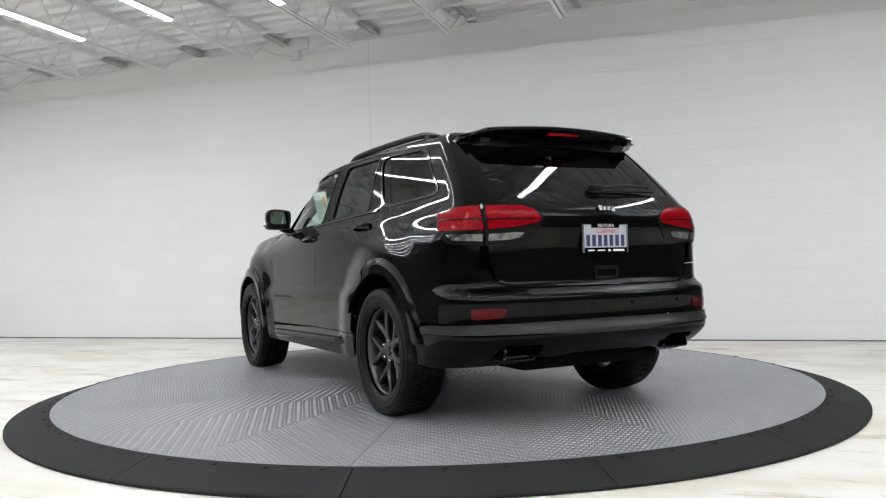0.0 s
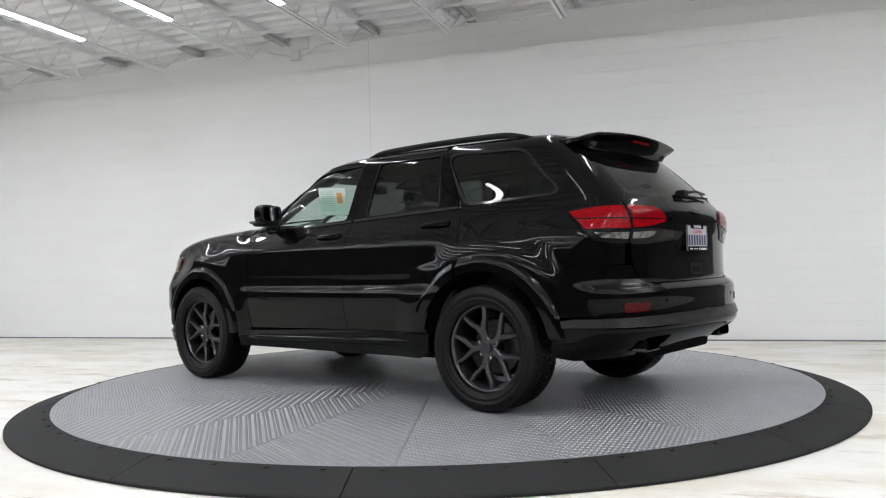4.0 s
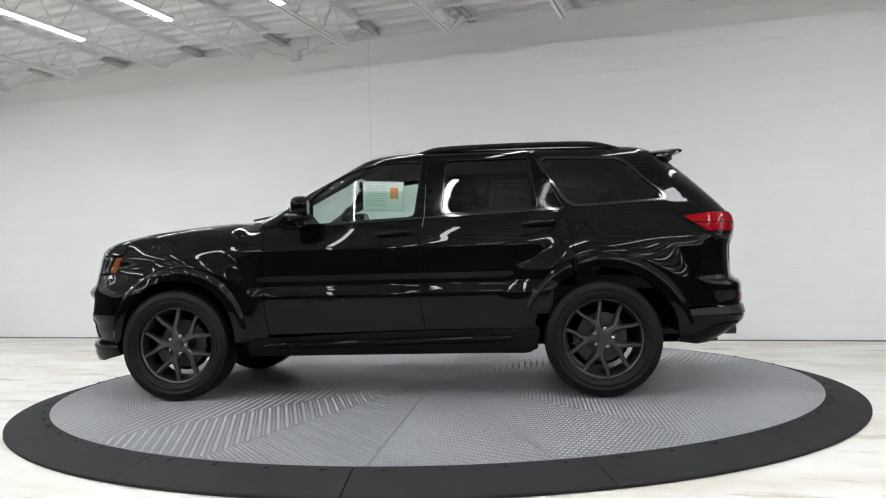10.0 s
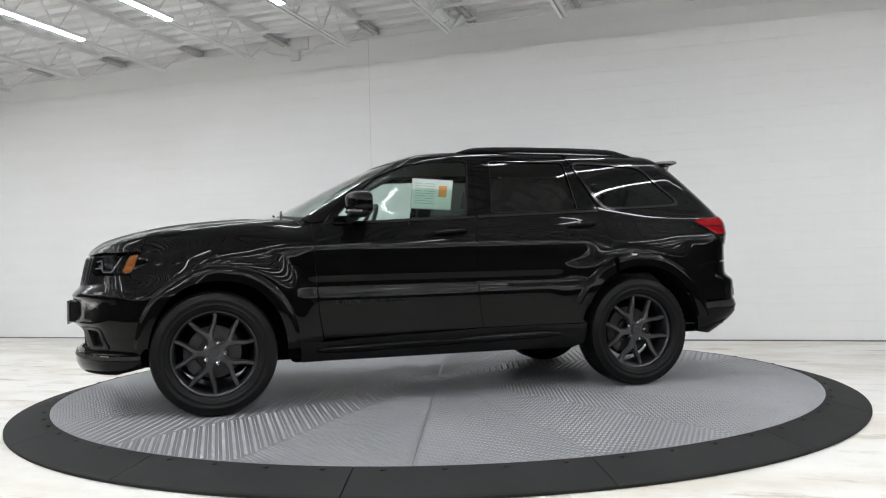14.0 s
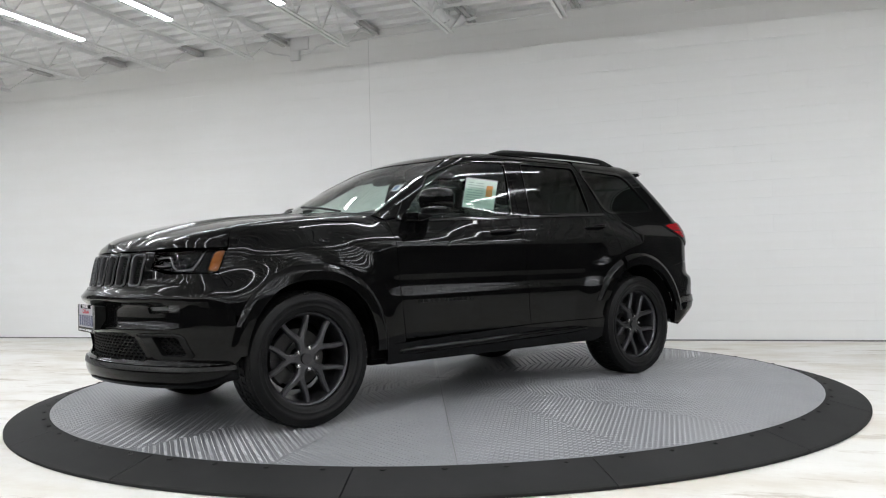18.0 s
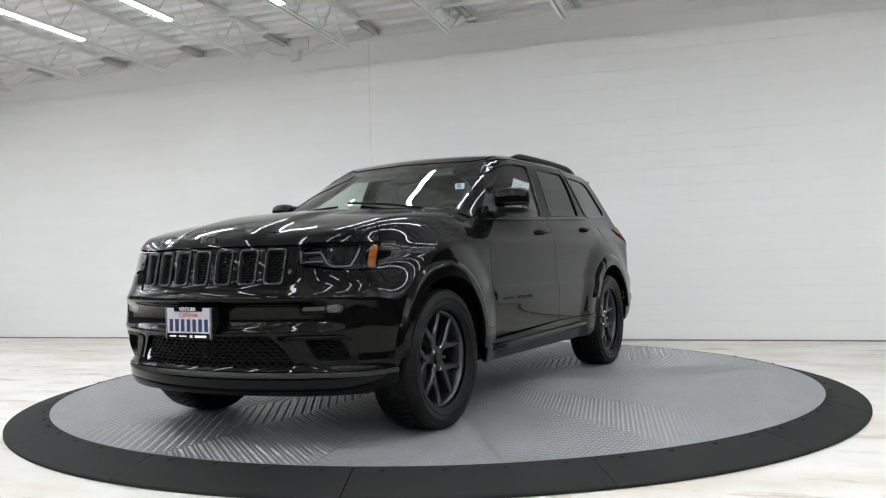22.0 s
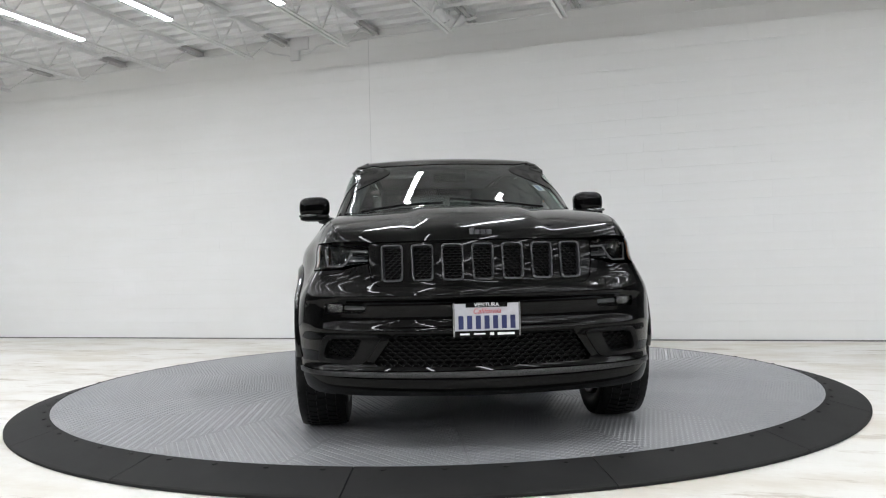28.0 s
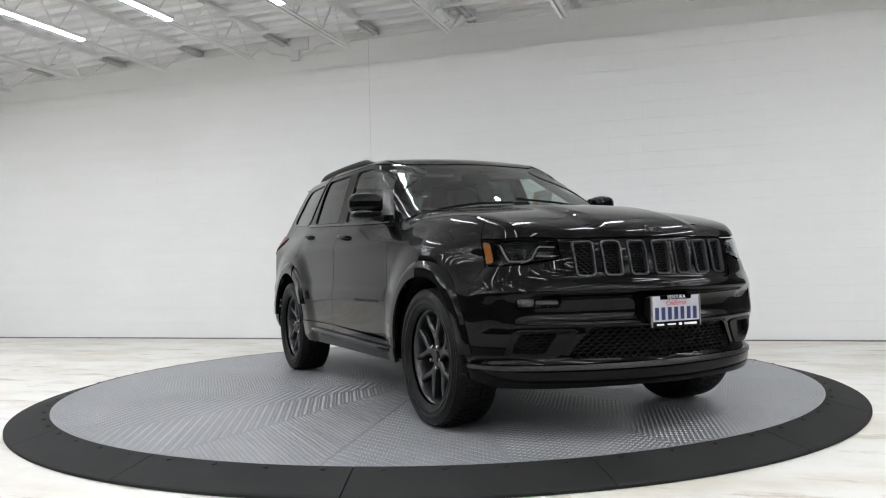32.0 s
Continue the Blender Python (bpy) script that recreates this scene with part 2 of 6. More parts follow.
def tube_lamp():
    """A linear lamp: steel tray, wide opal lens, end caps, beside the joist's bottom chord."""
    ob = thing("linear_lamp", "lit white linear LED lamp under a roof joist", "lamp", None, "linear lamps")
    part("tray", box(-0.050, 0.050, -1.2, 1.2, 3.666, 3.706, 0.004), STEEL_WHITE, ob)
    bm = bmesh.new()
    ring = [(0.042 * math.cos(a), 3.666 - 0.014 * math.sin(a)) for a in (math.pi * k / 14 for k in range(15))]
    va = [bm.verts.new((p[0], -1.18, p[1])) for p in ring]
    vb = [bm.verts.new((p[0], 1.18, p[1])) for p in ring]
    for i in range(len(ring) - 1):
        bm.faces.new((va[i], va[i + 1], vb[i + 1], vb[i]))
    bm.faces.new(va), bm.faces.new(vb[::-1]), bm.faces.new((va[0], va[-1], vb[-1], vb[0]))
    part("diffuser", bm, TUBE, ob, "glowing opal lens")
    for y0 in (-1.2, 1.181):
        part("end_cap", box(-0.055, 0.055, y0, y0 + 0.019, 3.652, 3.708, 0.004), STEEL_WHITE, ob)
    return ob


# rows run on out of view; outermost lamps are added to brighten the wall's ends
first = True
proto = tube_lamp()
for xj in JOIST_X:
    for k in range(4):
        yl = -3.72 - k * 4.2 + {-3: 0.06, -2: -0.12, -1: -0.08}.get(round((xj + 0.755) / 1.3407) - 1, 0.0)
        if xj > 16 or xj < -11:
            continue
        m = ROOF @ pose(xj + 0.07, yl, 0)
        if first:
            proto.matrix_basis, first = m, False
        else:
            copy_thing(proto, m)

# bridging angles along the wall, tied to the bottom chords
for yb in (-1.485, -2.197, -6.5, -11):
    bm = bmesh.new()
    add_box(bm, X0, X1, yb - 0.019, yb + 0.019, 3.806, 3.810)
    add_box(bm, X0, X1, yb - 0.019, yb - 0.015, 3.776, 3.806)
    hall_piece("bridging_angle", bm, STEEL_WHITE, "white painted steel bridging angle across the joists", "brace", kind="", at=ROOF)

# conduit along the wall top, with its box, and the drain pipe
bm = bmesh.new()
pts = [(X0, -0.05, 3.88), (-5.4, -0.05, 3.955), (-3.5, -0.05, 4.015), (-2.6, -0.05, 4.02), (-2.42, -0.05, 4.03), (-2.25, -0.05, 3.94), (-2.03, -0.05, 3.895)]
add_pipe(bm, pts, 0.014)
hall_piece("conduit", bm, STEEL_WHITE, "thin white electrical conduit along the wall", "conduit", kind="")
bm = bmesh.new()
add_pipe(bm, [(-1.86, -0.05, 3.90), (-1.72, -0.05, 3.915), (-1.58, -0.05, 3.99), (-1.4, -0.05, 4.0), (1.05, -0.05, 4.05), (2.5, -0.05, 4.09), (X1, -0.05, 4.12)], 0.014)
hall_piece("conduit", bm, STEEL_WHITE, "thin white electrical conduit along the wall", "conduit", kind="")
jb = thing("junction_box", "white painted steel junction box on the wall", "junction box", HALL @ pose(-1.945, 0, 0))
part("housing", box(-0.065, 0.065, -0.06, 0.003, 3.83, 3.96, 0.004), STEEL_WHITE, jb)
part("cover", box(-0.06, 0.06, -0.066, -0.06, 3.835, 3.955, 0.002), STEEL_WHITE, jb)
pl = thing("wall_plate", "white painted square plate at the wall top", "plate", HALL @ pose(-1.88, 0, 0))
part("panel", box(-0.14, 0.13, -0.03, 0.003, 3.97, 4.14, 0.003), STEEL_WHITE, pl)
drain = thing("drain_pipe", "white painted roof drain pipe with elbows under the deck", "pipe", HALL)
bm = bmesh.new()
add_pipe(bm, [(0.33, -2.6, 4.06), (0.36, -0.55, 4.02), (0.40, -0.36, 4.0), (0.46, -0.30, 4.02), (0.54, -0.30, 4.06), (0.58, -0.30, 4.12), (0.58, -0.30, 4.19)], 0.062, 14)
part("pipe", bm, STEEL_WHITE, drain, smooth=True)
for y0, z0 in ((-0.95, 4.03), (-0.52, 4.02)):
    bm = bmesh.new()
    add_rod(bm, (0.352, y0, z0), (0.356, y0 + 0.06, z0), 0.072, 16)
    part("coupling", bm, STEEL_WHITE, drain)
bm = bmesh.new()
add_pipe(bm, [(0.28, -0.52, 4.1), (0.285, -0.52, 3.97), (0.35, -0.52, 3.945), (0.42, -0.52, 3.97), (0.425, -0.52, 4.1)], 0.006, 6)
part("hanger", bm, STEEL_GREY, drain)
bm = bmesh.new()
add_pipe(bm, [(0.70, -0.28, 4.16), (0.70, -0.28, 4.05), (0.62, -0.28, 4.03), (0.40, -0.30, 4.06)], 0.02, 8)
part("branch", bm, STEEL_WHITE, drain)
# two thin service pipes beside the drain
bm = bmesh.new()
add_pipe(bm, [(0.50, -2.4, 4.12), (0.50, -0.1, 4.1)], 0.02)
hall_piece("service_pipe", bm, STEEL_WHITE, "thin white service pipe under the roof deck", "pipe", kind="")

# control joint of the back wall
hall_piece("trim", box(-0.872, -0.868, -0.0012, 0.003, 0.03, 4.0), PATCH, "narrow vertical control joint in the wall", "trim")

# ---- turntable ----
R_IN, R_OUT = 2.776, 3.043
ring = thing("turntable_surround", "black rubber ramp ring round the turntable", "ramp", pose(0, 0.012, 0))


def ring_segment(a0, a1, n=10):
    bm = bmesh.new()
    prof = [(R_IN + 0.006, 0.002), (R_IN + 0.006, PLAT - 0.002), (R_IN + 0.012, PLAT + 0.001), (R_OUT - 0.012, 0.022), (R_OUT, 0.016), (R_OUT, 0.002)]
    rows = []
    for k in range(n + 1):
        a = a0 + (a1 - a0) * k / n
        rows.append([bm.verts.new((r * math.cos(a), r * math.sin(a), z)) for r, z in prof])
    for r0, r1 in zip(rows, rows[1:]):
        for j in range(len(prof)):
            bm.faces.new((r0[j], r0[(j + 1) % len(prof)], r1[(j + 1) % len(prof)], r1[j]))
    bm.faces.new(rows[0]), bm.faces.new(rows[-1][::-1])
    return bm


SEG = 16
for k in range(SEG):
    a0 = radians(-98.1 + 360 / SEG * k)
    seg = part("ramp_segment", ring_segment(a0 + 0.0009, a0 + radians(360 / SEG) - 0.0009), RAMP, ring)
    for j in range(4):
        a = a0 + radians((j + 0.5) * 360 / SEG / 4)
        bm = bmesh.new()
        rr = R_IN + 0.035
        zz = PLAT - 0.007
        add_rod(bm, (rr * math.cos(a), rr * math.sin(a), zz - 0.01), (rr * math.cos(a), rr * math.sin(a), zz + 0.004), 0.016, 10)
        bmesh.ops.create_cone(bm, cap_ends=True, segments=6, radius1=0.008, radius2=0.008, depth=0.012, matrix=Matrix.Translation((rr * math.cos(a), rr * math.sin(a), zz)))
        part("bolt", bm, RAMP, seg)

table = thing("turntable", "round grey turntable with tread plate sectors", "turntable")
bm = bmesh.new()
res = bmesh.ops.create_cone(bm, cap_ends=True, segments=160, radius1=R_IN, radius2=R_IN, depth=PLAT - 0.006)
bmesh.ops.translate(bm, vec=(0, 0, (PLAT - 0.006) / 2 + 0.001), verts=bm.verts[:])
part("deck_drum", bm, SHADOW_GAP, table, "dark drum under the tread plates")
SECT = 20


def sector_plate():
    bm = bmesh.new()
    h = math.pi / SECT
    g = 0.0013
    n = 10
    arc = []
    for k in range(n + 1):
        a = -h + 2 * h * k / n
        arc.append((R_IN * math.cos(a), R_IN * math.sin(a)))
    arc[0] = (arc[0][0], arc[0][1] + g)
    arc[-1] = (arc[-1][0], arc[-1][1] - g)
    outline = [(0.012, -0.0006)] + arc + [(0.012, 0.0006)]
    top = [bm.verts.new((p[0], p[1], PLAT)) for p in outline]
    low = [bm.verts.new((p[0], p[1], PLAT - 0.0045)) for p in outline]
    bm.faces.new(top)
    for i in range(len(top)):
        j = (i + 1) % len(top)
        bm.faces.new((top[j], top[i], low[i], low[j]))
    return bm


def sector_tread():
    """Raised bars, laid in turns along and across, over one sector."""
    verts, faces = [], []
    h = math.pi / SECT
    p, ln, wd, ht = 0.026, 0.018, 0.0052, 0.0024
    c45 = math.sqrt(0.5)
    n = int(R_IN / p) + 2
    for i in range(0, int(n * 1.5)):
        for j in range(-n, n):
            gx, gy = i * p * c45, j * p * c45
            if (i + j) % 2:
                continue
            if not 0.12 < gx < R_IN - 0.012 or abs(gy) > gx * math.tan(h) - 0.012 or gx * gx + gy * gy > (R_IN - 0.012) ** 2:
                continue
            along = ((i - j) // 2) % 2
            ang = radians(45 if along else -45)
            ca, sa = math.cos(ang), math.sin(ang)
            b = len(verts)
            for (l, w, z) in ((ln / 2, wd / 2, 0), (-ln / 2, wd / 2, 0), (-ln / 2, -wd / 2, 0), (ln / 2, -wd / 2, 0),
                              (ln / 2 - 0.002, 0.0009, ht), (-ln / 2 + 0.002, 0.0009, ht), (-ln / 2 + 0.002, -0.0009, ht), (ln / 2 - 0.002, -0.0009, ht)):
                verts.append((gx + l * ca - w * sa, gy + l * sa + w * ca, PLAT + z))
            faces += [(b + 4, b + 5, b + 6, b + 7), (b, b + 1, b + 5, b + 4), (b + 1, b + 2, b + 6, b + 5), (b + 2, b + 3, b + 7, b + 6), (b + 3, b, b + 4, b + 7)]
    return pydata("tread_field", verts, faces)


plate0 = part("tread_plate", sector_plate(), TREAD, table)
bars0 = tagged(part("tread_field", sector_tread(), TREAD_LIT_WORN, plate0), kind="stuff")
for k in range(SECT):
    m = pose(0, 0, 0, 0, 0, 89.6 + 9 + 18 * k)
    if k == 0:
        plate0.matrix_basis = m
        continue
    pk = part("tread_plate", plate0.data, None, table, m=m)
    tagged(part("tread_field", bars0.data, None, pk), kind="stuff")
# ---- the car: x forward, y to its left, z up from the platform; one smooth hull carries all panels ----
from mathutils.geometry import delaunay_2d_cdt

CAR_AT = (0.250, 0.0855)
HUB_X, HUB_Z, HUB_Y, TYRE_R = 1.4597, 0.386, 0.892, 0.386

PAINT = Mat("black_clearcoat_paint", grey(0.0016), 0.3, Coat_Weight=1.0, Coat_Roughness=0.006, Coat_IOR=1.25, Specular_IOR_Level=0.02)
PAINT.bump(PAINT.noise(420, 2), 0.012, 0.0004)
PAINT = PAINT.m
SATIN = mottled("satin_black_plastic", grey(0.004), grey(0.006), 30, 0.38, 0.15, 900, Specular_IOR_Level=0.14)
GRAIN = mottled("grained_black_plastic", grey(0.004), grey(0.006), 40, 0.55, 0.3, 700, Specular_IOR_Level=0.10)
TRIM = mottled("gloss_black_window_trim", grey(0.003), grey(0.004), 12, 0.08, 0.0, 60, Specular_IOR_Level=0.6)
GLOSS = mottled("gloss_black_trim", grey(0.002), grey(0.003), 12, 0.05, 0.0, 60, Specular_IOR_Level=0.12)
VOID = mottled("unlit_underbody_black", grey(0.002), grey(0.004), 9, 0.85, Specular_IOR_Level=0.05)
TYRE = mottled("tyre_rubber", grey(0.003), grey(0.006), 14, 0.46, 0.25, 400, Specular_IOR_Level=0.17)
RIM = mottled("dark_grey_cast_wheel", (0.062, 0.062, 0.066), (0.08, 0.08, 0.084), 20, 0.30, 0.05, 300, metal=0.85)
GUNMETAL = mottled("gunmetal_paint", (0.045, 0.045, 0.047), (0.055, 0.055, 0.058), 25, 0.34, 0.05, 300, metal=0.7, Specular_IOR_Level=0.3)
CHROME = mottled("bright_metal", grey(0.6), grey(0.7), 25, 0.16, 0.05, 200, metal=1.0)
IRON = mottled("brake_iron", (0.05, 0.05, 0.05), (0.08, 0.078, 0.075), 18, 0.5, 0.1, 200, metal=0.8)
CLOTH = mottled("dark_interior_leather", grey(0.02), grey(0.03), 30, 0.6, 0.25, 300)
HEADLINER = mottled("grey_headliner", grey(0.10), grey(0.13), 40, 0.9, 0.2, 400)
LAMP_DARK = mottled("smoked_lamp_housing", grey(0.004), grey(0.006), 20, 0.2, 0.05, 300, Specular_IOR_Level=0.12)
AMBER = Mat("amber_lens", (0.42, 0.10, 0.01), 0.15, Specular_IOR_Level=0.3)
AMBER.color(AMBER.ramp(AMBER.noise(70, 2, (1, 1, 3)), [(0.35, (0.16, 0.045, 0.006)), (0.65, (0.46, 0.14, 0.02))]))
AMBER = AMBER.m
RED = Mat("red_lens", (0.42, 0.006, 0.008), 0.10, Specular_IOR_Level=0.15)
RED.color(RED.ramp(RED.noise(60, 3, (1, 1, 4)), [(0.3, (0.10, 0.001, 0.003)), (0.7, (0.30, 0.002, 0.006))]))
RED = RED.m
SMOKED_RED = Mat("smoked_red_lens", (0.06, 0.001, 0.003), 0.12, Specular_IOR_Level=0.2).m
TIP = mottled("gloss_black_exhaust_tip", grey(0.004), grey(0.006), 20, 0.12, 0.03, 200, Specular_IOR_Level=0.5)
STRIP = mottled("pale_light_guide", grey(0.11), grey(0.16), 40, 0.3, 0.05, 200)
CLEAR = Mat("clear_lens_over_chrome", (0.28, 0.28, 0.285), 0.15, 0.85, Coat_Weight=0.5)
CLEAR.color(CLEAR.ramp(CLEAR.noise(30, 1), [(0.36, grey(0.06)), (0.64, grey(0.17))]))
CLEAR.bump(CLEAR.noise(60, 1, (1, 1, 0.2)), 0.5, 0.006)
CLEAR = CLEAR.m
LENS = glass_material("lamp_cover_glass", (0.72, 0.73, 0.74), 0.0, 1.25)
PANE_FRONT = glass_material("green_tinted_glass", (0.72, 0.82, 0.775), 0.0, 1.36)
PANE_SCREEN = glass_material("windscreen_glass", (0.74, 0.82, 0.79), 0.0, 1.75)
PANE_DARK = glass_material("dark_privacy_glass", (0.07, 0.08, 0.075), 0.0, 1.4)
PANE_REAR = glass_material("smoked_rear_glass", (0.10, 0.115, 0.11), 0.0, 1.5)

BAND = mottled("satin_charcoal_band", grey(0.018), grey(0.026), 25, 0.28, 0.05, 300, Specular_IOR_Level=0.25)


def pchip(pairs, fair=0.0):
    """A smooth curve through pairs that never overshoots; flat beyond its ends. fair: the length over which it is evened out."""
    xs, ys = (np.array(v, float) for v in zip(*sorted(pairs)))
    h, d = np.diff(xs), np.diff(ys) / np.diff(xs)
    m = np.zeros_like(xs)
    for k in range(1, len(xs) - 1):
        if d[k - 1] * d[k] > 0:
            w1, w2 = 2 * h[k] + h[k - 1], h[k] + 2 * h[k - 1]
            m[k] = (w1 + w2) / (w1 / d[k - 1] + w2 / d[k])
    m[0], m[-1] = d[0], d[-1]

    def f(q):
        q = np.clip(q, xs[0], xs[-1])
        k = np.clip(np.searchsorted(xs, q, side="right") - 1, 0, len(xs) - 2)
        t = (q - xs[k]) / h[k]
        return ((1 + 2 * t) * (1 - t) ** 2 * ys[k] + t * (1 - t) ** 2 * h[k] * m[k]
                + t * t * (3 - 2 * t) * ys[k + 1] + t * t * (t - 1) * h[k] * m[k + 1])
    if not fair:
        return f
    step = fair / 6
    grid = np.arange(xs[0], xs[-1] + step, step)
    w = np.exp(-0.5 * (np.arange(-18, 19) / 6.0) ** 2)
    vals = f(grid)
    vals = np.concatenate([vals[0] + (np.arange(-18, 0)) * (vals[1] - vals[0]), vals, vals[-1] + np.arange(1, 19) * (vals[-1] - vals[-2])])
    vals = np.convolve(vals, w / w.sum(), mode="valid")

    def even(q):
        """Quadratic through the evened samples, so that its slope has no steps."""
        u = np.clip((q - grid[0]) / step, 0.5, len(grid) - 1.51)
        k = np.floor(u + 0.5).astype(int)
        t = u - k
        a, b, c = vals[k - 1], vals[k], vals[np.minimum(k + 1, len(vals) - 1)]
        return (a * (0.5 - t) ** 2 + c * (0.5 + t) ** 2) / 2 + b * (0.75 - t * t)
    return even


def sstep(a, b, q):
    t = np.clip((q - a) / (b - a), 0, 1)
    return t * t * (3 - 2 * t)


def smin(a, b, k):
    h = np.maximum(k - np.abs(a - b), 0) / k
    return np.minimum(a, b) - h * h * k * 0.25


NOSE = pchip([(0.15, 2.16), (0.22, 2.25), (0.28, 2.345), (0.34, 2.365), (0.39, 2.36), (0.42, 2.335), (0.55, 2.345), (0.575, 2.374), (0.592, 2.373),
              (0.612, 2.348), (0.635, 2.338), (0.70, 2.340), (0.72, 2.352), (0.738, 2.382), (0.758, 2.385), (0.785, 2.366), (0.82, 2.330), (0.92, 2.308), (1.01, 2.285), (1.06, 2.27), (1.1, 2.235), (1.2, 2.1)], fair=0.006)
TAIL = pchip([(0.2, -2.05), (0.30, -2.19), (0.37, -2.32), (0.44, -2.43), (0.50, -2.488), (0.53, -2.492), (0.56, -2.475), (0.62, -2.470), (0.70, -2.474), (0.733, -2.468), (0.75, -2.448), (0.766, -2.415),
              (0.79, -2.404), (0.92, -2.402), (1.0, -2.405), (1.08, -2.425), (1.16, -2.425), (1.21, -2.39), (1.27, -2.335), (1.33, -2.275),
              (1.45, -2.15), (1.58, -2.01), (1.70, -1.90), (1.8, -1.80)], fair=0.012)
RIDGE = pchip([(-2.5, 1.66), (-2.2, 1.68), (-1.85, 1.702), (-1.5, 1.716), (-1.0, 1.722), (-0.4, 1.725), (-0.1, 1.715), (0.1, 1.695), (0.3, 1.635), (0.5, 1.545),
               (0.7, 1.445), (0.9, 1.34), (1.03, 1.268), (1.10, 1.247), (1.3, 1.238), (1.52, 1.222), (1.73, 1.200), (1.94, 1.160), (2.1, 1.118), (2.2, 1.080), (2.3, 1.02), (2.4, 0.93)], fair=0.06)
PLAIN = pchip([(0.15, 0.84), (0.25, 0.885), (0.33, 0.915), (0.45, 0.930), (0.60, 0.937), (0.80, 0.936), (0.95, 0.933), (1.02, 0.928), (1.08, 0.911), (1.12, 0.896), (1.17, 0.874),
               (1.21, 0.853), (1.25, 0.838), (1.36, 0.804), (1.48, 0.766), (1.58, 0.727), (1.65, 0.690), (1.72, 0.64), (1.8, 0.56)], fair=0.045)
FLANK = pchip([(0.15, 0.84), (0.25, 0.885), (0.33, 0.915), (0.45, 0.932), (0.60, 0.943), (0.69, 0.949), (0.715, 0.948), (0.745, 0.938), (0.775, 0.929), (0.81, 0.929), (0.845, 0.9315), (0.868, 0.931), (0.895, 0.928), (0.925, 0.927),
               (0.97, 0.9272), (1.01, 0.928), (1.035, 0.925), (1.08, 0.910), (1.12, 0.896), (1.17, 0.874), (1.21, 0.853), (1.25, 0.838), (1.36, 0.804), (1.48, 0.766), (1.58, 0.727), (1.65, 0.690), (1.72, 0.64), (1.8, 0.56)], fair=0.01)


ARCH_FRONT = (1.430, 0.412, 0.447, 0.386, 2.2)  # middle x, half length, height, middle z, squareness
ARCH_REAR = (-1.475, 0.472, 0.468, 0.386, 2.0)


def arch_reach(x, z, front):
    """1 on the rim of a wheel opening, more outside it."""
    cx, rx, rz, cz, n = ARCH_FRONT if front else ARCH_REAR
    return (np.abs((x - cx) / rx) ** n + np.abs((z - cz) / rz) ** n) ** (1 / n)


def half_width(x, z):
    low = 1 - sstep(1.02, 1.20, z)
    door = sstep(0.98, 0.78, x) * sstep(-1.28, -1.0, x)
    w = PLAIN(z) + (FLANK(z) - PLAIN(z)) * door
    w = w - low * ((0.04 + 0.095 * sstep(0.72, 0.95, z)) * sstep(1.35, 2.15, x) + 0.012 * sstep(-1.2, -2.2, x)) - (1 - low) * (0.055 * sstep(-0.9, -2.1, x) + 0.05 * sstep(0.1, 0.9, x))
    # front wings lean in towards the bonnet
    w = w - 0.045 * sstep(0.97, 1.17, z) * sstep(0.95, 1.35, x) * low
    # the body swells towards both wheels
    for front in (True, False):
        w = w + 0.024 * (1 - sstep(1.15, 1.62, arch_reach(x, z, front))) * (1 - sstep(1.0, 1.14, z))
    return w


def hull(p):
    """Positive inside the car's outer skin."""
    x, y, z = p[:, 0], np.abs(p[:, 1]), p[:, 2]
    side = half_width(x, z) - y
    glass = sstep(0.0, 0.35, x) * sstep(1.12, 0.95, x)
    crown = 0.072 - 0.02 * sstep(0.9, 1.2, x)
    ridge = RIDGE(x + 0.26 * glass * y * y + 0.10 * sstep(1.05, 1.3, x) * y * y)
    bulge = sstep(1.05, 1.25, x) * 0.018 * (1 - sstep(0.26, 0.36, y))
    top = (ridge + bulge - crown * y * y - z) * 0.9
    low = sstep(0.62, 0.52, z)
    bow = 0.32 + 0.04 * low
    calm = 0.8 * sstep(0.62, 0.84, y) * sstep(0.42, 0.5, z)
    nose = NOSE(z) * (1 - calm) + (2.375 - 0.12 * sstep(0.6, 1.1, z)) * calm - bow * y * y - 0.12 * y ** 6 - x
    tail = x - (TAIL(z) + 0.10 * y * y + 0.16 * y ** 5)
    f = smin(side, top, 0.10 - 0.035 * sstep(0.5, 0.1, x))
    f = smin(f, nose, 0.06 + 0.06 * sstep(0.9, 0.6, z) * sstep(0.4, 0.7, y))
    return smin(f, tail, 0.16)


def skin(origin, way, reach=1.6):
    lo, hi = np.zeros(len(origin)), np.full(len(origin), reach)
    for _ in range(34):
        mid = (lo + hi) / 2
        inside = hull(origin + way * mid[:, None]) > 0
        lo, hi = np.where(inside, mid, lo), np.where(inside, hi, mid)
    return origin + way * ((lo + hi) / 2)[:, None]


def slope(p, e=0.008):
    g = np.stack([hull(p + d) - hull(p - d) for d in np.eye(3) * e], 1)
    return -g / np.linalg.norm(g, axis=1)[:, None]


# charts: two numbers to a place on the skin
PF, PR, PY, FAN = 1.45, -1.6, 0.3, 0.9


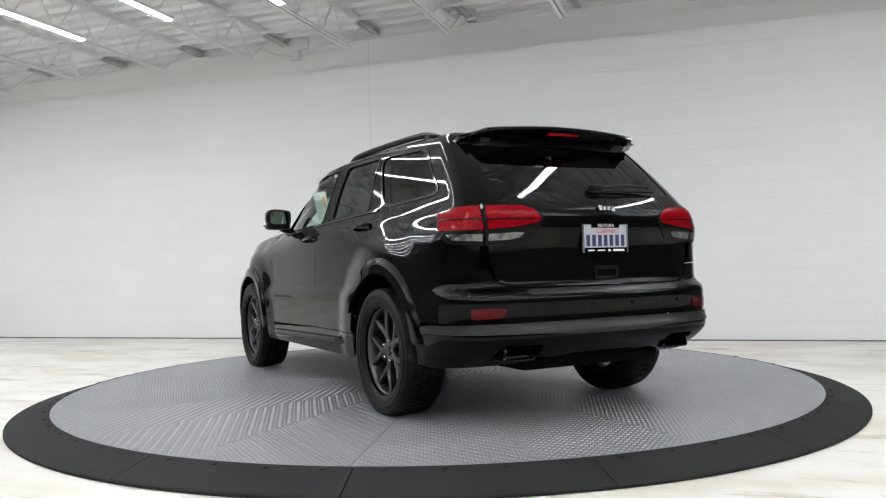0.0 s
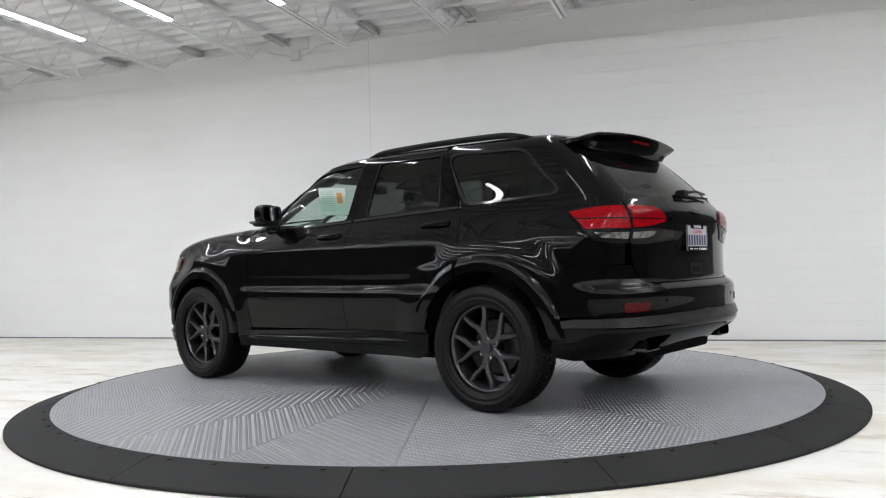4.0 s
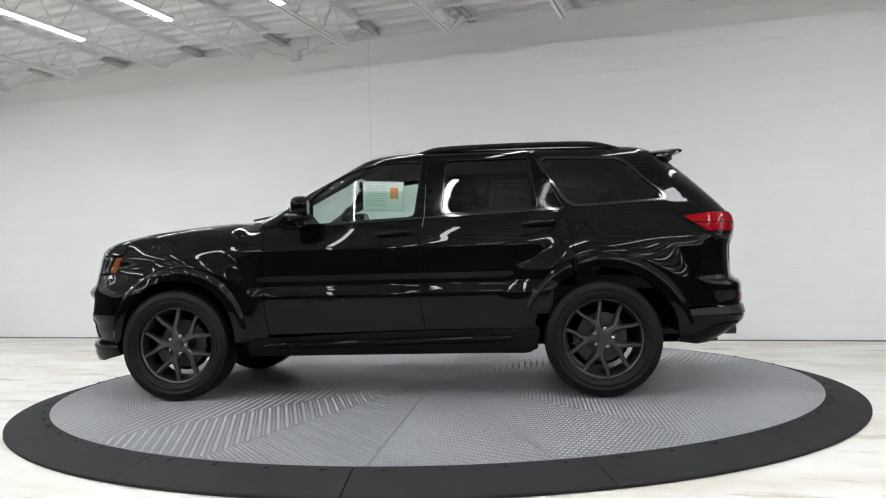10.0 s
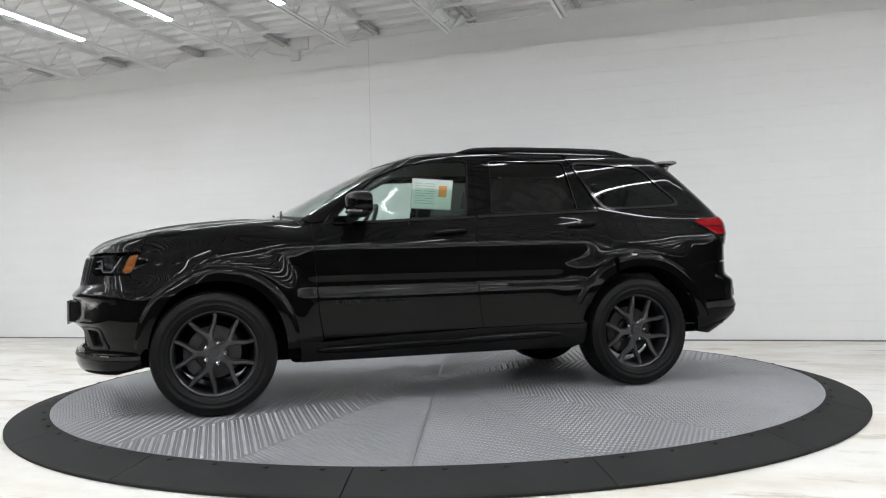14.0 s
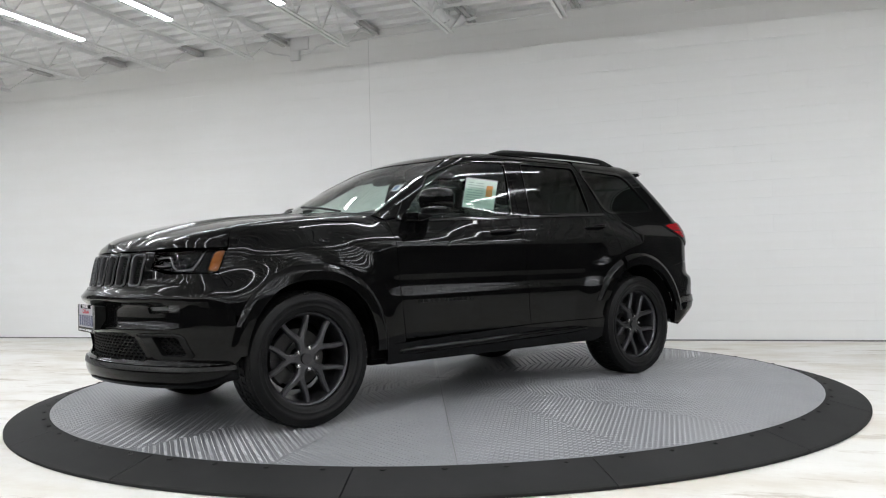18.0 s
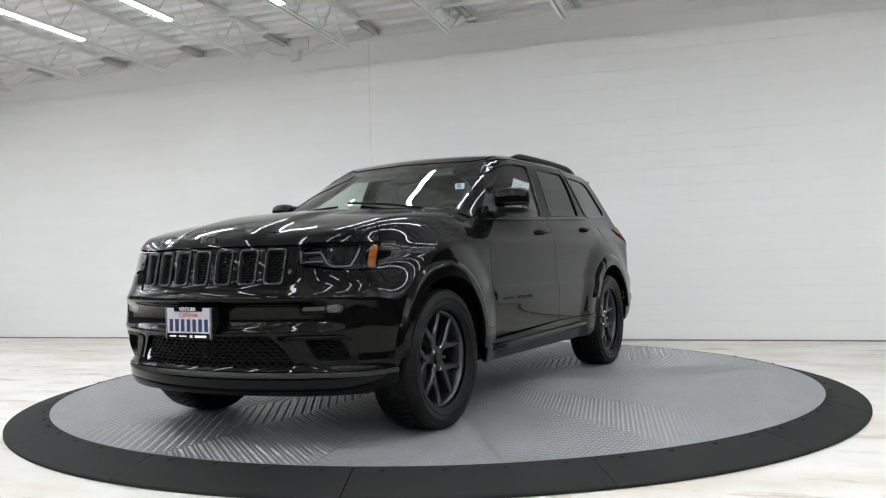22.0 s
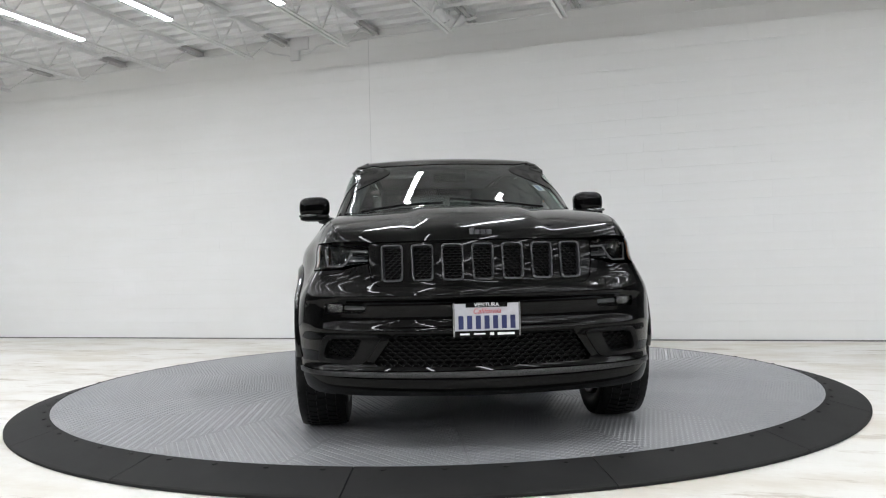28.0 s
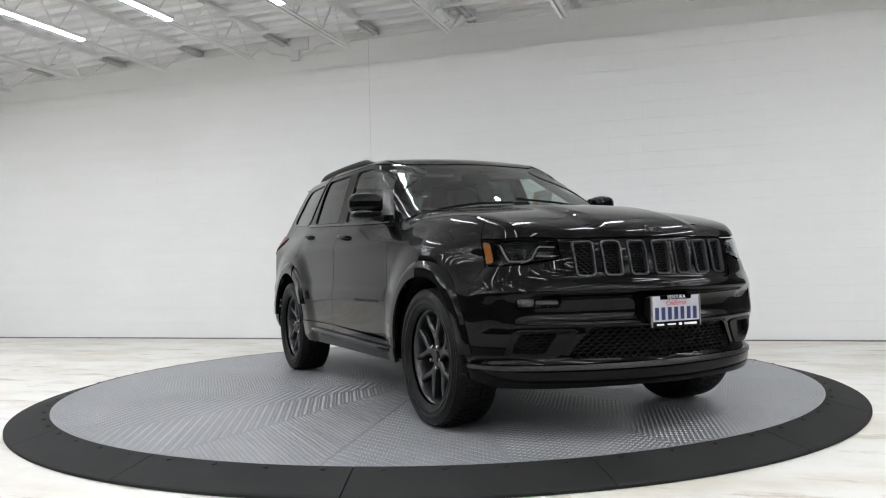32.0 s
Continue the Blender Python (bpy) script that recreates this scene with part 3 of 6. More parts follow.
def unroll(x, y):
    """The way along the car's waist that belongs to a place on it (left half)."""
    x, y = np.broadcast_arrays(np.asarray(x, float), np.asarray(y, float))
    u = np.where(x > PF, PF + np.arctan2(x - PF, np.maximum(y - PY, 1e-9)) / (math.pi / 2) * FAN, x)
    u = np.where((x > PF) & (y < PY), PF + FAN + PY - y, u)
    u = np.where(x < PR, PR - np.arctan2(PR - x, np.maximum(y - PY, 1e-9)) / (math.pi / 2) * FAN, u)
    return np.where((x < PR) & (y < PY), PR - FAN - PY + y, u)


def wrap(u, z):
    o, d = np.zeros((len(u), 3)), np.zeros((len(u), 3))
    o[:, 2] = z
    af = np.clip((u - PF) / FAN, 0, 1) * math.pi / 2
    ar = np.clip((PR - u) / FAN, 0, 1) * math.pi / 2
    o[:, 0] = np.clip(u, PR, PF)
    curved = (u > PF) | (u < PR)
    o[:, 1] = np.where(curved, PY, 0)
    o[:, 1] = np.where(u > PF + FAN, PF + FAN + PY - u, np.where(u < PR - FAN, u - PR + FAN + PY, o[:, 1]))
    d[:, 0] = np.sin(af) - np.sin(ar)
    d[:, 1] = np.cos(af) * np.cos(ar)
    return skin(o, d)


def ahead(y, z):
    o = np.stack([np.full(len(y), 1.2), y, z], 1)
    return skin(o, np.tile((1.0, 0, 0), (len(y), 1)))


def behind(y, z):
    o = np.stack([np.full(len(y), -1.55), y, z], 1)
    return skin(o, np.tile((-1.0, 0, 0), (len(y), 1)))


def above(x, y):
    o = np.stack([x, y, np.full(len(x), 0.75)], 1)
    return skin(o, np.tile((0, 0, 1.0), (len(x), 1)), 1.2)


def curve(pts, n=6):
    """Rounded path through points (Catmull-Rom)."""
    p = np.array(pts, float)
    q = np.vstack([2 * p[0] - p[1], p, 2 * p[-1] - p[-2]])
    out = []
    for k in range(1, len(q) - 2):
        for t in np.arange(n) / n:
            out.append(0.5 * (2 * q[k] + (q[k + 1] - q[k - 1]) * t + (2 * q[k - 1] - 5 * q[k] + 4 * q[k + 1] - q[k + 2]) * t * t
                              + (3 * q[k] - q[k - 1] - 3 * q[k + 1] + q[k + 2]) * t ** 3))
    return [tuple(v) for v in out] + [tuple(p[-1])]


def rounded(pts, r, n=5):
    """A closed polygon with rounded corners."""
    out, k = [], len(pts)
    for i in range(k):
        a, b, c = (np.array(pts[j % k], float) for j in (i - 1, i, i + 1))
        da, dc = a - b, c - b
        la, lc = np.linalg.norm(da), np.linalg.norm(dc)
        q = min(r, la * 0.45, lc * 0.45)
        p0, p1 = b + da / la * q, b + dc / lc * q
        for t in np.linspace(0, 1, n):
            out.append(tuple((1 - t) ** 2 * p0 + 2 * t * (1 - t) * b + t * t * p1))
    return out


def u3(*pts):
    """Places (x, y, z) on the flank turned to the unrolled chart."""
    return [(float(unroll(p[0], p[1])), p[2]) for p in pts]


def flank(pts):
    """(x, z) pairs as seen from the side, turned to the unrolled chart."""
    q = np.array(pts, float)
    o = np.stack([q[:, 0], np.zeros(len(q)), q[:, 1]], 1)
    p = skin(o, np.tile((0, 1.0, 0), (len(q), 1)))
    return [(float(u), float(z)) for u, z in zip(unroll(p[:, 0], p[:, 1]), p[:, 2])]


def dense(poly, res):
    out = []
    for a, b in zip(poly, poly[1:] + poly[:1]):
        n = max(1, int(math.hypot(a[0] - b[0], a[1] - b[1]) / res))
        out += [(a[0] + (b[0] - a[0]) * k / n, a[1] + (b[1] - a[1]) * k / n) for k in range(n)]
    return out


def within(px, py, poly):
    ins = np.zeros(len(px), bool)
    for (x1, y1), (x2, y2) in zip(poly, poly[1:] + poly[:1]):
        if y1 == y2:
            continue
        ins ^= ((y1 > py) != (y2 > py)) & (px < (x2 - x1) * (py - y1) / (y2 - y1) + x1)
    return ins


def clear_of(px, py, poly, gap):
    ok = np.ones(len(px), bool)
    for (x1, y1), (x2, y2) in zip(poly, poly[1:] + poly[:1]):
        dx, dy = x2 - x1, y2 - y1
        t = np.clip(((px - x1) * dx + (py - y1) * dy) / max(dx * dx + dy * dy, 1e-12), 0, 1)
        ok &= np.hypot(px - x1 - t * dx, py - y1 - t * dy) > gap
    return ok


def sheet(chart, outer, holes=(), offset=0.0, res=0.03, flange=0.012, open_at=None, lift=None):
    """A panel cut out of the skin: its outer face, with a flange turned inwards at every edge. Gives verts, normals, faces."""
    outer = dense(list(outer), res)
    holes = [dense(list(h), res) for h in holes]
    lo, hi = np.min(outer, 0), np.max(outer, 0)
    gx, gy = np.meshgrid(np.arange(lo[0], hi[0], res), np.arange(lo[1], hi[1], res))
    gx, gy = gx.ravel(), gy.ravel()
    ok = within(gx, gy, outer) & clear_of(gx, gy, outer, res * 0.55)
    for h in holes:
        ok &= ~within(gx, gy, h) & clear_of(gx, gy, h, res * 0.55)
    pts, edges = [], []
    for loop in [outer, *holes]:
        b = len(pts)
        pts += [Vector(p) for p in loop]
        edges += [(b + k, b + (k + 1) % len(loop)) for k in range(len(loop))]
    pts += [Vector((float(a), float(c))) for a, c in zip(gx[ok], gy[ok])]
    v2, _, fs, *_ = delaunay_2d_cdt(pts, edges, [], 0, 1e-6)
    v2 = np.array([tuple(v) for v in v2])
    cen = np.array([v2[list(f)].mean(0) for f in fs])
    keep = within(cen[:, 0], cen[:, 1], outer)
    for h in holes:
        keep &= ~within(cen[:, 0], cen[:, 1], h)
    fs = [tuple(f) for f, k in zip(fs, keep) if k]
    p = chart(v2[:, 0], v2[:, 1])
    n = slope(p)
    off = np.full(len(p), offset) if lift is None else offset + lift(v2[:, 0], v2[:, 1])
    p = p + n * off[:, None]
    a, b, c = (p[[f[i] for f in fs]] for i in (0, 1, 2))
    if (np.cross(b - a, c - a) * n[[f[0] for f in fs]]).sum() < 0:
        fs = [f[::-1] for f in fs]
    if lift is not None:
        own = np.zeros_like(p)
        for f in fs:
            fn = np.cross(p[f[1]] - p[f[0]], p[f[2]] - p[f[0]])
            for i in f:
                own[i] += fn
        n = own / (np.linalg.norm(own, axis=1)[:, None] + 1e-12)
    used = set()
    for f in fs:
        used |= {(f[i], f[(i + 1) % len(f)]) for i in range(len(f))}
    rim = [e for e in used if (e[1], e[0]) not in used]
    verts, norms, faces = list(p), list(n), list(fs)
    if flange:
        side = {}
        for i, j in rim:
            if open_at is not None and open_at(p[i]) and open_at(p[j]):
                continue
            out = np.cross(p[j] - p[i], n[i] + n[j])
            out = out / (np.linalg.norm(out) + 1e-12)
            for k in (i, j):
                side[k] = side.get(k, 0) + out
        at = {}
        for k, s in side.items():
            s = s / (np.linalg.norm(s) + 1e-12)
            at[k] = len(verts)
            verts += [p[k], p[k] + s * 0.0 - n[k] * flange]
            norms += [(s + n[k] * 0.4) / np.linalg.norm(s + n[k] * 0.4), s]
        for i, j in rim:
            if i in at and j in at and not (open_at is not None and open_at(p[i]) and open_at(p[j])):
                faces.append((at[j], at[i], at[i] + 1, at[j] + 1))
    return np.array(verts), np.array(norms), faces


def sheet_mesh(name, sheets, mirror=False):
    verts, norms, faces = [], [], []
    for v, n, f in sheets:
        b = len(verts)
        if mirror:
            v, n, f = v * (1, -1, 1), n * (1, -1, 1), [q[::-1] for q in f]
        verts += [tuple(q) for q in v]
        norms += [tuple(q) for q in n]
        faces += [tuple(k + b for k in q) for q in f]
    me = pydata(name, verts, faces)
    me.shade_smooth()
    me.normals_split_custom_set_from_vertices(norms)
    return me


car = thing("sport_utility_car", "glossy black five door sport utility car with dark wheels", "car")


def panel(name, chart, outer, material, holes=(), label="", both=True, parent=None, **kw):
    """A panel on the car's left half and, with both, its mirror image."""
    s = [sheet(chart, outer, holes, **kw)]
    parents = parent if isinstance(parent, tuple) else (parent or car,) * 2
    a = part(name, sheet_mesh(name, s), material, parents[0], label)
    if not both:
        return a
    return a, part(name, sheet_mesh(name, s, True), material, parents[1], label)


G = 0.0022  # half of a shut line


def arch_path(front, z0, z1, n=22, grow=1.0):
    """The wheel opening's rim from low behind to low ahead, as (x, z)."""
    cx, rx, rz, cz, p = ARCH_FRONT if front else ARCH_REAR
    a0, a1 = (math.copysign(math.asin(min(1, abs((z - cz) / (rz * grow))) ** (p / 2)), z - cz) for z in (z0, z1))
    out = []
    for k in range(n + 1):
        a = (math.pi - a0) + (a1 - (math.pi - a0)) * k / n
        c, s = math.cos(a), math.sin(a)
        out.append((cx + rx * grow * math.copysign(abs(c) ** (2 / p), c), cz + rz * grow * math.copysign(abs(s) ** (2 / p), s)))
    return out


# key lines on the skin, shared by neighbours
HOOD_EDGE = curve([(2.05, 0.715), (1.9, 0.745), (1.6, 0.778), (1.3, 0.80), (1.0, 0.815), (0.90, 0.815)], 5)
hood3 = above(np.array([p[0] for p in HOOD_EDGE]), np.array([p[1] for p in HOOD_EDGE]))
ROOF_EDGE = curve([(0.16, 0.585), (-0.1, 0.60), (-0.6, 0.603), (-1.2, 0.592), (-1.6, 0.575), (-1.84, 0.555)], 5)
roof3 = above(np.array([p[0] for p in ROOF_EDGE]), np.array([p[1] for p in ROOF_EDGE]))
SCREEN_EDGE = curve([(0.84, 0.735), (0.68, 0.705), (0.45, 0.655), (0.28, 0.61), (0.17, 0.58)], 5)
screen3 = above(np.array([p[0] for p in SCREEN_EDGE]), np.array([p[1] for p in SCREEN_EDGE]))
hood_low = [(float(unroll(p[0], p[1])), float(p[2])) for p in hood3]
roof_low = [(float(unroll(p[0], p[1])), float(p[2]) - 0.002) for p in roof3]
screen_low = [(float(p[0]), float(p[2]) - 0.002) for p in screen3]

# front fender
fr_arch = flank(arch_path(True, 0.42, 0.60))
lamp_back = u3((1.905, 0.848, 1.022), (1.945, 0.835, 0.888))
hs = sorted(hood_low)
hood_meet = (lamp_back[0][0], float(np.interp(lamp_back[0][0], [p[0] for p in hs], [p[1] for p in hs])) - 0.002)
fender = ([(0.842, 1.185), (0.838, 1.0), (0.818, 0.62), (0.79, 0.43)] + fr_arch + u3((1.86, 0.885, 0.66), (1.90, 0.875, 0.80)) + [lamp_back[1], lamp_back[0]]
          + [hood_meet] + [p for p in hood_low if p[0] < lamp_back[0][0] - 0.02])
panel("front_fender", wrap, fender, PAINT, res=0.015)
# doors
panel("front_door", wrap, [(0.842 - 2 * G, 1.19), (0.838 - 2 * G, 1.0), (0.818 - 2 * G, 0.62), (0.79 - 2 * G, 0.448), (-0.285, 0.468), (-0.262, 0.62), (-0.256, 1.04), (-0.275, 1.19), (-0.282, 1.222)]
      + [(0.2, 1.202), (0.6, 1.186), (0.74, 1.178)], PAINT)
arch_fore = [p for p in arch_path(False, 0.40, 0.42, 60) if p[0] > -1.288]
rear_doors = panel("rear_door", wrap, [(-0.285 - 2 * G, 0.468), (-0.262 - 2 * G, 0.62), (-0.256 - 2 * G, 1.04), (-0.275 - 2 * G, 1.19), (-0.282 - 2 * G, 1.222)]
      + curve([(-0.8, 1.243), (-1.222, 1.258), (-1.245, 1.19), (-1.272, 1.02), (-1.286, 0.90)], 3)[0:] + [p for p in arch_fore if p[1] > 0.47] + [(-1.04, 0.468)], PAINT, res=0.016)
# wheel arch flares stand proud of the panels; the rear one is parted at the door's edge
def flare_drop(r):
    """The flare leans back from its rim and rolls over at its outer edge."""
    return -0.004 * np.maximum((r - 1.0) / 0.20, 0) ** 1.5 - 0.018 * sstep(1.125, 1.205, r)


def flare(front, points, parent=None):
    panel("arch_flare", wrap, flank(points), PAINT, offset=0.024, flange=0.026, res=0.012, parent=parent, label="glossy black wheel arch flare",
          lift=lambda u, z: flare_drop(arch_reach(wrap(u, z)[:, 0], z, front)))


flare(True, arch_path(True, 0.40, 0.44, 34) + [(max(p[0], 0.846), p[1]) for p in arch_path(True, 0.40, 0.44, 34, 1.20)[::-1]])
rear_in, rear_out = arch_path(False, 0.47, 0.60, 60), arch_path(False, 0.47, 0.60, 60, 1.20)
flare(False, [p for p in rear_in if p[0] > -1.284] + [p for p in rear_out[::-1] if p[0] > -1.276], rear_doors)
flare(False, [p for p in rear_in if p[0] < -1.292] + [p for p in rear_out[::-1] if p[0] < -1.284])
# sill
panel("sill", wrap, [(0.93, 0.30), (0.94, 0.425), (0.79, 0.425), (-0.28, 0.462), (-1.045, 0.462), (-1.03, 0.33), (-0.95, 0.30)], PAINT, flange=0.03)
for s in (1, -1):
    bm = bmesh.new()
    rows = []
    for k in range(41):
        x = 0.84 - 1.70 * k / 40
        z = 0.372 + 0.030 * (0.84 - x) / 1.70
        e = min(1.0, min(k, 40 - k) / 3)
        y = float(wrap(np.array([x]), np.array([z]))[0][1])
        sec = ((-0.012, 0.024), (0.016, 0.021), (0.028, 0.013), (0.031, 0.004), (0.027, -0.012), (-0.012, -0.030))
        rows.append([bm.verts.new((x, s * (y + dy * e), z + dz * (0.4 + 0.6 * e))) for dy, dz in sec])
    for r0, r1 in zip(rows, rows[1:]):
        for j in range(6):
            bm.faces.new((r0[j], r0[(j + 1) % 6], r1[(j + 1) % 6], r1[j]))
    bm.faces.new(rows[0]), bm.faces.new(rows[-1][::-1])
    part("sill_moulding", bm, PAINT, car, "glossy black ledge along the sill", smooth=True)

# rear quarter with its window opening
QW = flank(rounded([(-1.052, 1.615), (-1.268, 1.268), (-1.935, 1.302), (-1.625, 1.598)], 0.08, 7))
lamp_front = u3((-2.002, 0.843, 1.183))[0]
tail_top = u3((-2.285, 0.735, 1.208), (-2.16, 0.79, 1.204))
gate_edge = u3((-2.30, 0.715, 1.235), (-2.18, 0.70, 1.36), (-2.05, 0.685, 1.50), (-1.94, 0.66, 1.61), (-1.87, 0.62, 1.665))
bumper_top = u3((-1.905, 0.93, 0.70), (-1.96, 0.92, 0.84), (-2.1, 0.88, 0.872), (-2.30, 0.74, 0.875))
arch_over = flank(sorted([p for p in arch_path(False, 0.40, 0.70, 60) if p[0] < -1.29], key=lambda p: -p[0]))
lamp_low = u3((-2.30, 0.735, 0.992), (-2.13, 0.815, 1.005))
quarter = ([(-1.034, 1.65), (-1.222 - 2 * G, 1.275), (-1.245 - 2 * G, 1.19), (-1.272 - 2 * G, 1.02), (-1.286 - 2 * G, 0.90)] + arch_over + bumper_top[1:]
           + [lamp_low[0], lamp_low[1], lamp_front, tail_top[1], tail_top[0]] + gate_edge + [p for p in roof_low[::-1] if p[0] < -1.035])
quarter_ob = panel("rear_quarter", wrap, quarter, PAINT, [QW], res=0.016, label="glossy black rear quarter with the fuel flap")
panel("quarter_glass", wrap, flank(rounded([(-1.055, 1.612), (-1.27, 1.271), (-1.93, 1.304), (-1.625, 1.595)], 0.08, 7)), PANE_DARK, offset=-0.006, flange=0.004)

# upper body: pillar and roof side above the doors
upper = ([(0.842, 1.192)] + [(0.76, 1.20)] + curve([(0.66, 1.325), (0.44, 1.53), (0.23, 1.618), (0.0, 1.648), (-0.29, 1.655), (-0.95, 1.653), (-1.03, 1.652)], 5)
         + [p for p in roof_low[::-1] if p[0] > -1.035][0:] + screen_low[::-1] + [(0.90, 1.22)])
panel("roof_side", wrap, upper, PAINT, label="glossy black windscreen pillar and roof side")
# door frames and their panes
FG = rounded([(0.705, 1.192), (0.60, 1.31), (0.40, 1.502), (0.20, 1.585), (0.0, 1.612), (-0.262, 1.618), (-0.212, 1.232)], 0.035, 4)
frame_f = [(0.76 - 0.004, 1.186), (0.6, 1.192), (0.2, 1.207), (-0.282, 1.227), (-0.298, 1.652)] + curve([(0.0, 1.645), (0.23, 1.615), (0.44, 1.527), (0.66, 1.322)], 5)
panel("front_door_frame", wrap, frame_f, GLOSS, [FG], offset=-0.003, label="gloss black door window frame")
panel("front_door_glass", wrap, FG, PANE_FRONT, offset=-0.012, flange=0.003)
RG = rounded([(-0.437, 1.618), (-0.405, 1.248), (-1.052, 1.268), (-0.995, 1.616)], 0.03, 4)
frame_r = [(-0.286, 1.228), (-0.8, 1.25), (-1.222, 1.266), (-1.030, 1.65), (-0.30, 1.652)]
panel("rear_door_frame", wrap, frame_r, GLOSS, [RG], offset=-0.003, label="gloss black door window frame")
panel("rear_door_glass", wrap, RG, PANE_DARK, offset=-0.012, flange=0.003)

# thin bright seals round the door windows
for pane in (FG, RG):
    mid = np.mean(pane, 0)
    edge = [tuple(mid + (np.array(p) - mid) * (1.024, 1.036)) for p in pane]
    panel("window_seal", wrap, edge, TRIM, [[tuple(mid + (np.array(p) - mid) * (1.006, 1.010)) for p in pane]], offset=0.0005, flange=0.005, res=0.02, label="gloss black window seal")

# gloss trim along the waist and round the quarter window
for nm, top in (("front_belt_trim", [(0.70, 1.192), (0.2, 1.2065), (-0.274, 1.2245)]), ("rear_belt_trim", [(-0.292, 1.2255), (-0.8, 1.247), (-1.215, 1.262)])):
    panel(nm, wrap, top + [(x, z - 0.017) for x, z in top[::-1]], TRIM, offset=0.007, flange=0.010, res=0.02)
QW_IN = [(-1.060, 1.607), (-1.274, 1.275), (-1.922, 1.307), (-1.622, 1.590)]
QW_OUT = [(-1.042, 1.626), (-1.252, 1.258), (-1.955, 1.293), (-1.632, 1.610)]
panel("quarter_window_trim", wrap, flank(rounded(QW_OUT, 0.095, 7)), TRIM, [flank(rounded(QW_IN, 0.085, 7))], offset=0.004, flange=0.010, res=0.02)

# roof, windscreen, bonnet
both_edges = [tuple(p) for p in ROOF_EDGE]
roof_poly = [(p[0], p[1] - 0.004) for p in both_edges] + curve([(-1.90, 0.5), (-1.925, 0.25), (-1.93, 0.0), (-1.925, -0.25), (-1.90, -0.5)], 3) + [(p[0], -p[1] + 0.004) for p in both_edges[::-1]] + curve([(0.22, -0.5), (0.285, -0.25), (0.305, 0), (0.285, 0.25), (0.22, 0.5)], 3)
panel("roof", above, roof_poly, PAINT, both=False, res=0.045)
ws = [(p[0], p[1] - 0.004) for p in SCREEN_EDGE]
ws_poly = ws + curve([(0.235, 0.5), (0.293, 0.25), (0.312, 0), (0.293, -0.25), (0.235, -0.5)], 3) + [(p[0], -p[1]) for p in ws[::-1]] + curve([(0.93, -0.6), (1.0, -0.3), (1.02, 0.0), (1.0, 0.3), (0.93, 0.6)], 3)
panel("windscreen", above, ws_poly, PANE_SCREEN, both=False, offset=-0.004, flange=0.004, res=0.045)
NOSE_Z = 1.088
ny = np.linspace(0.71, 0, 12)
nose_edge = ahead(ny, NOSE_Z - 0.012 * (ny / 0.7) ** 2)
he = [(p[0], p[1] - 0.004) for p in HOOD_EDGE]
hood_front = [(float(p[0]), float(p[1])) for p in nose_edge]
hood_half = he[::-1] + hood_front + [(1.085, 0.0), (1.07, 0.3), (1.0, 0.6), (0.94, 0.75)]
top_s = sheet(above, hood_half, open_at=lambda p: abs(p[1]) < 1e-4 or (p[0] > 2.0 and p[2] < 1.1 and abs(p[1]) < 0.709), res=0.035)
nose_half = [(float(y), float(z)) for y, z in zip(ny, nose_edge[:, 2])] + [(0.0, 1.018), (0.53, 1.016), (0.60, 1.024), (0.715, 1.028)]
nose_s = sheet(ahead, nose_half, open_at=lambda p: abs(p[1]) < 1e-4 or p[2] > 1.07, res=0.03)
corner = [p for p in hood_low if p[0] > lamp_back[0][0]]
nose_u = [(float(unroll(p[0], p[1])), float(p[2])) for p in nose_edge[:1]]
low3 = ahead(np.array([0.715, 0.76]), np.array([1.026, 1.022]))
corner_poly = [(lamp_back[0][0] + 0.004, lamp_back[0][1] + 0.003), (hood_meet[0] + 0.004, hood_meet[1])] + sorted(corner) + nose_u + [(float(unroll(p[0], p[1])), float(p[2])) for p in low3]
corner_s = sheet(wrap, corner_poly, open_at=lambda p: p[2] > 1.05 or p[1] < 0.72, res=0.025)
part("bonnet", sheet_mesh("bonnet", [top_s, nose_s, corner_s]), PAINT, car, "glossy black bonnet, near half")
part("bonnet", sheet_mesh("bonnet", [top_s, nose_s, corner_s], True), PAINT, car, "glossy black bonnet, far half")

# ---- wheels ----
def lathe(bm, prof, seg=64, y0=0.0):
    """Turn (radius, y) points about the y axis."""
    rings = []
    for k in range(seg):
        a = 2 * math.pi * k / seg
        rings.append([bm.verts.new((r * math.cos(a), y, r * math.sin(a))) for r, y in prof])
    for k in range(seg):
        r0, r1 = rings[k], rings[(k + 1) % seg]
        for j in range(len(prof) - 1):
            bm.faces.new((r0[j], r0[j + 1], r1[j + 1], r1[j]))
    return rings


def tyre_mesh():
    """Tyre about its own centre, outer side at +y, with cut shoulder and centre blocks."""
    bm = bmesh.new()
    R = TYRE_R
    prof = [(0.262, 0.105), (0.268, 0.118), (0.285, 0.124), (0.296, 0.1275), (0.298, 0.1300), (0.303, 0.1300), (0.305, 0.1285), (0.322, 0.1325), (0.324, 0.1345), (0.340, 0.1345), (0.342, 0.1325), (0.356, 0.129), (0.369, 0.122), (R - 0.007, 0.112),
            (R - 0.007, -0.112), (0.368, -0.122), (0.338, -0.134), (0.30, -0.13), (0.262, -0.105)]
    lathe(bm, prof, 72)
    for f in bm.faces:
        f.smooth = True
    return bm


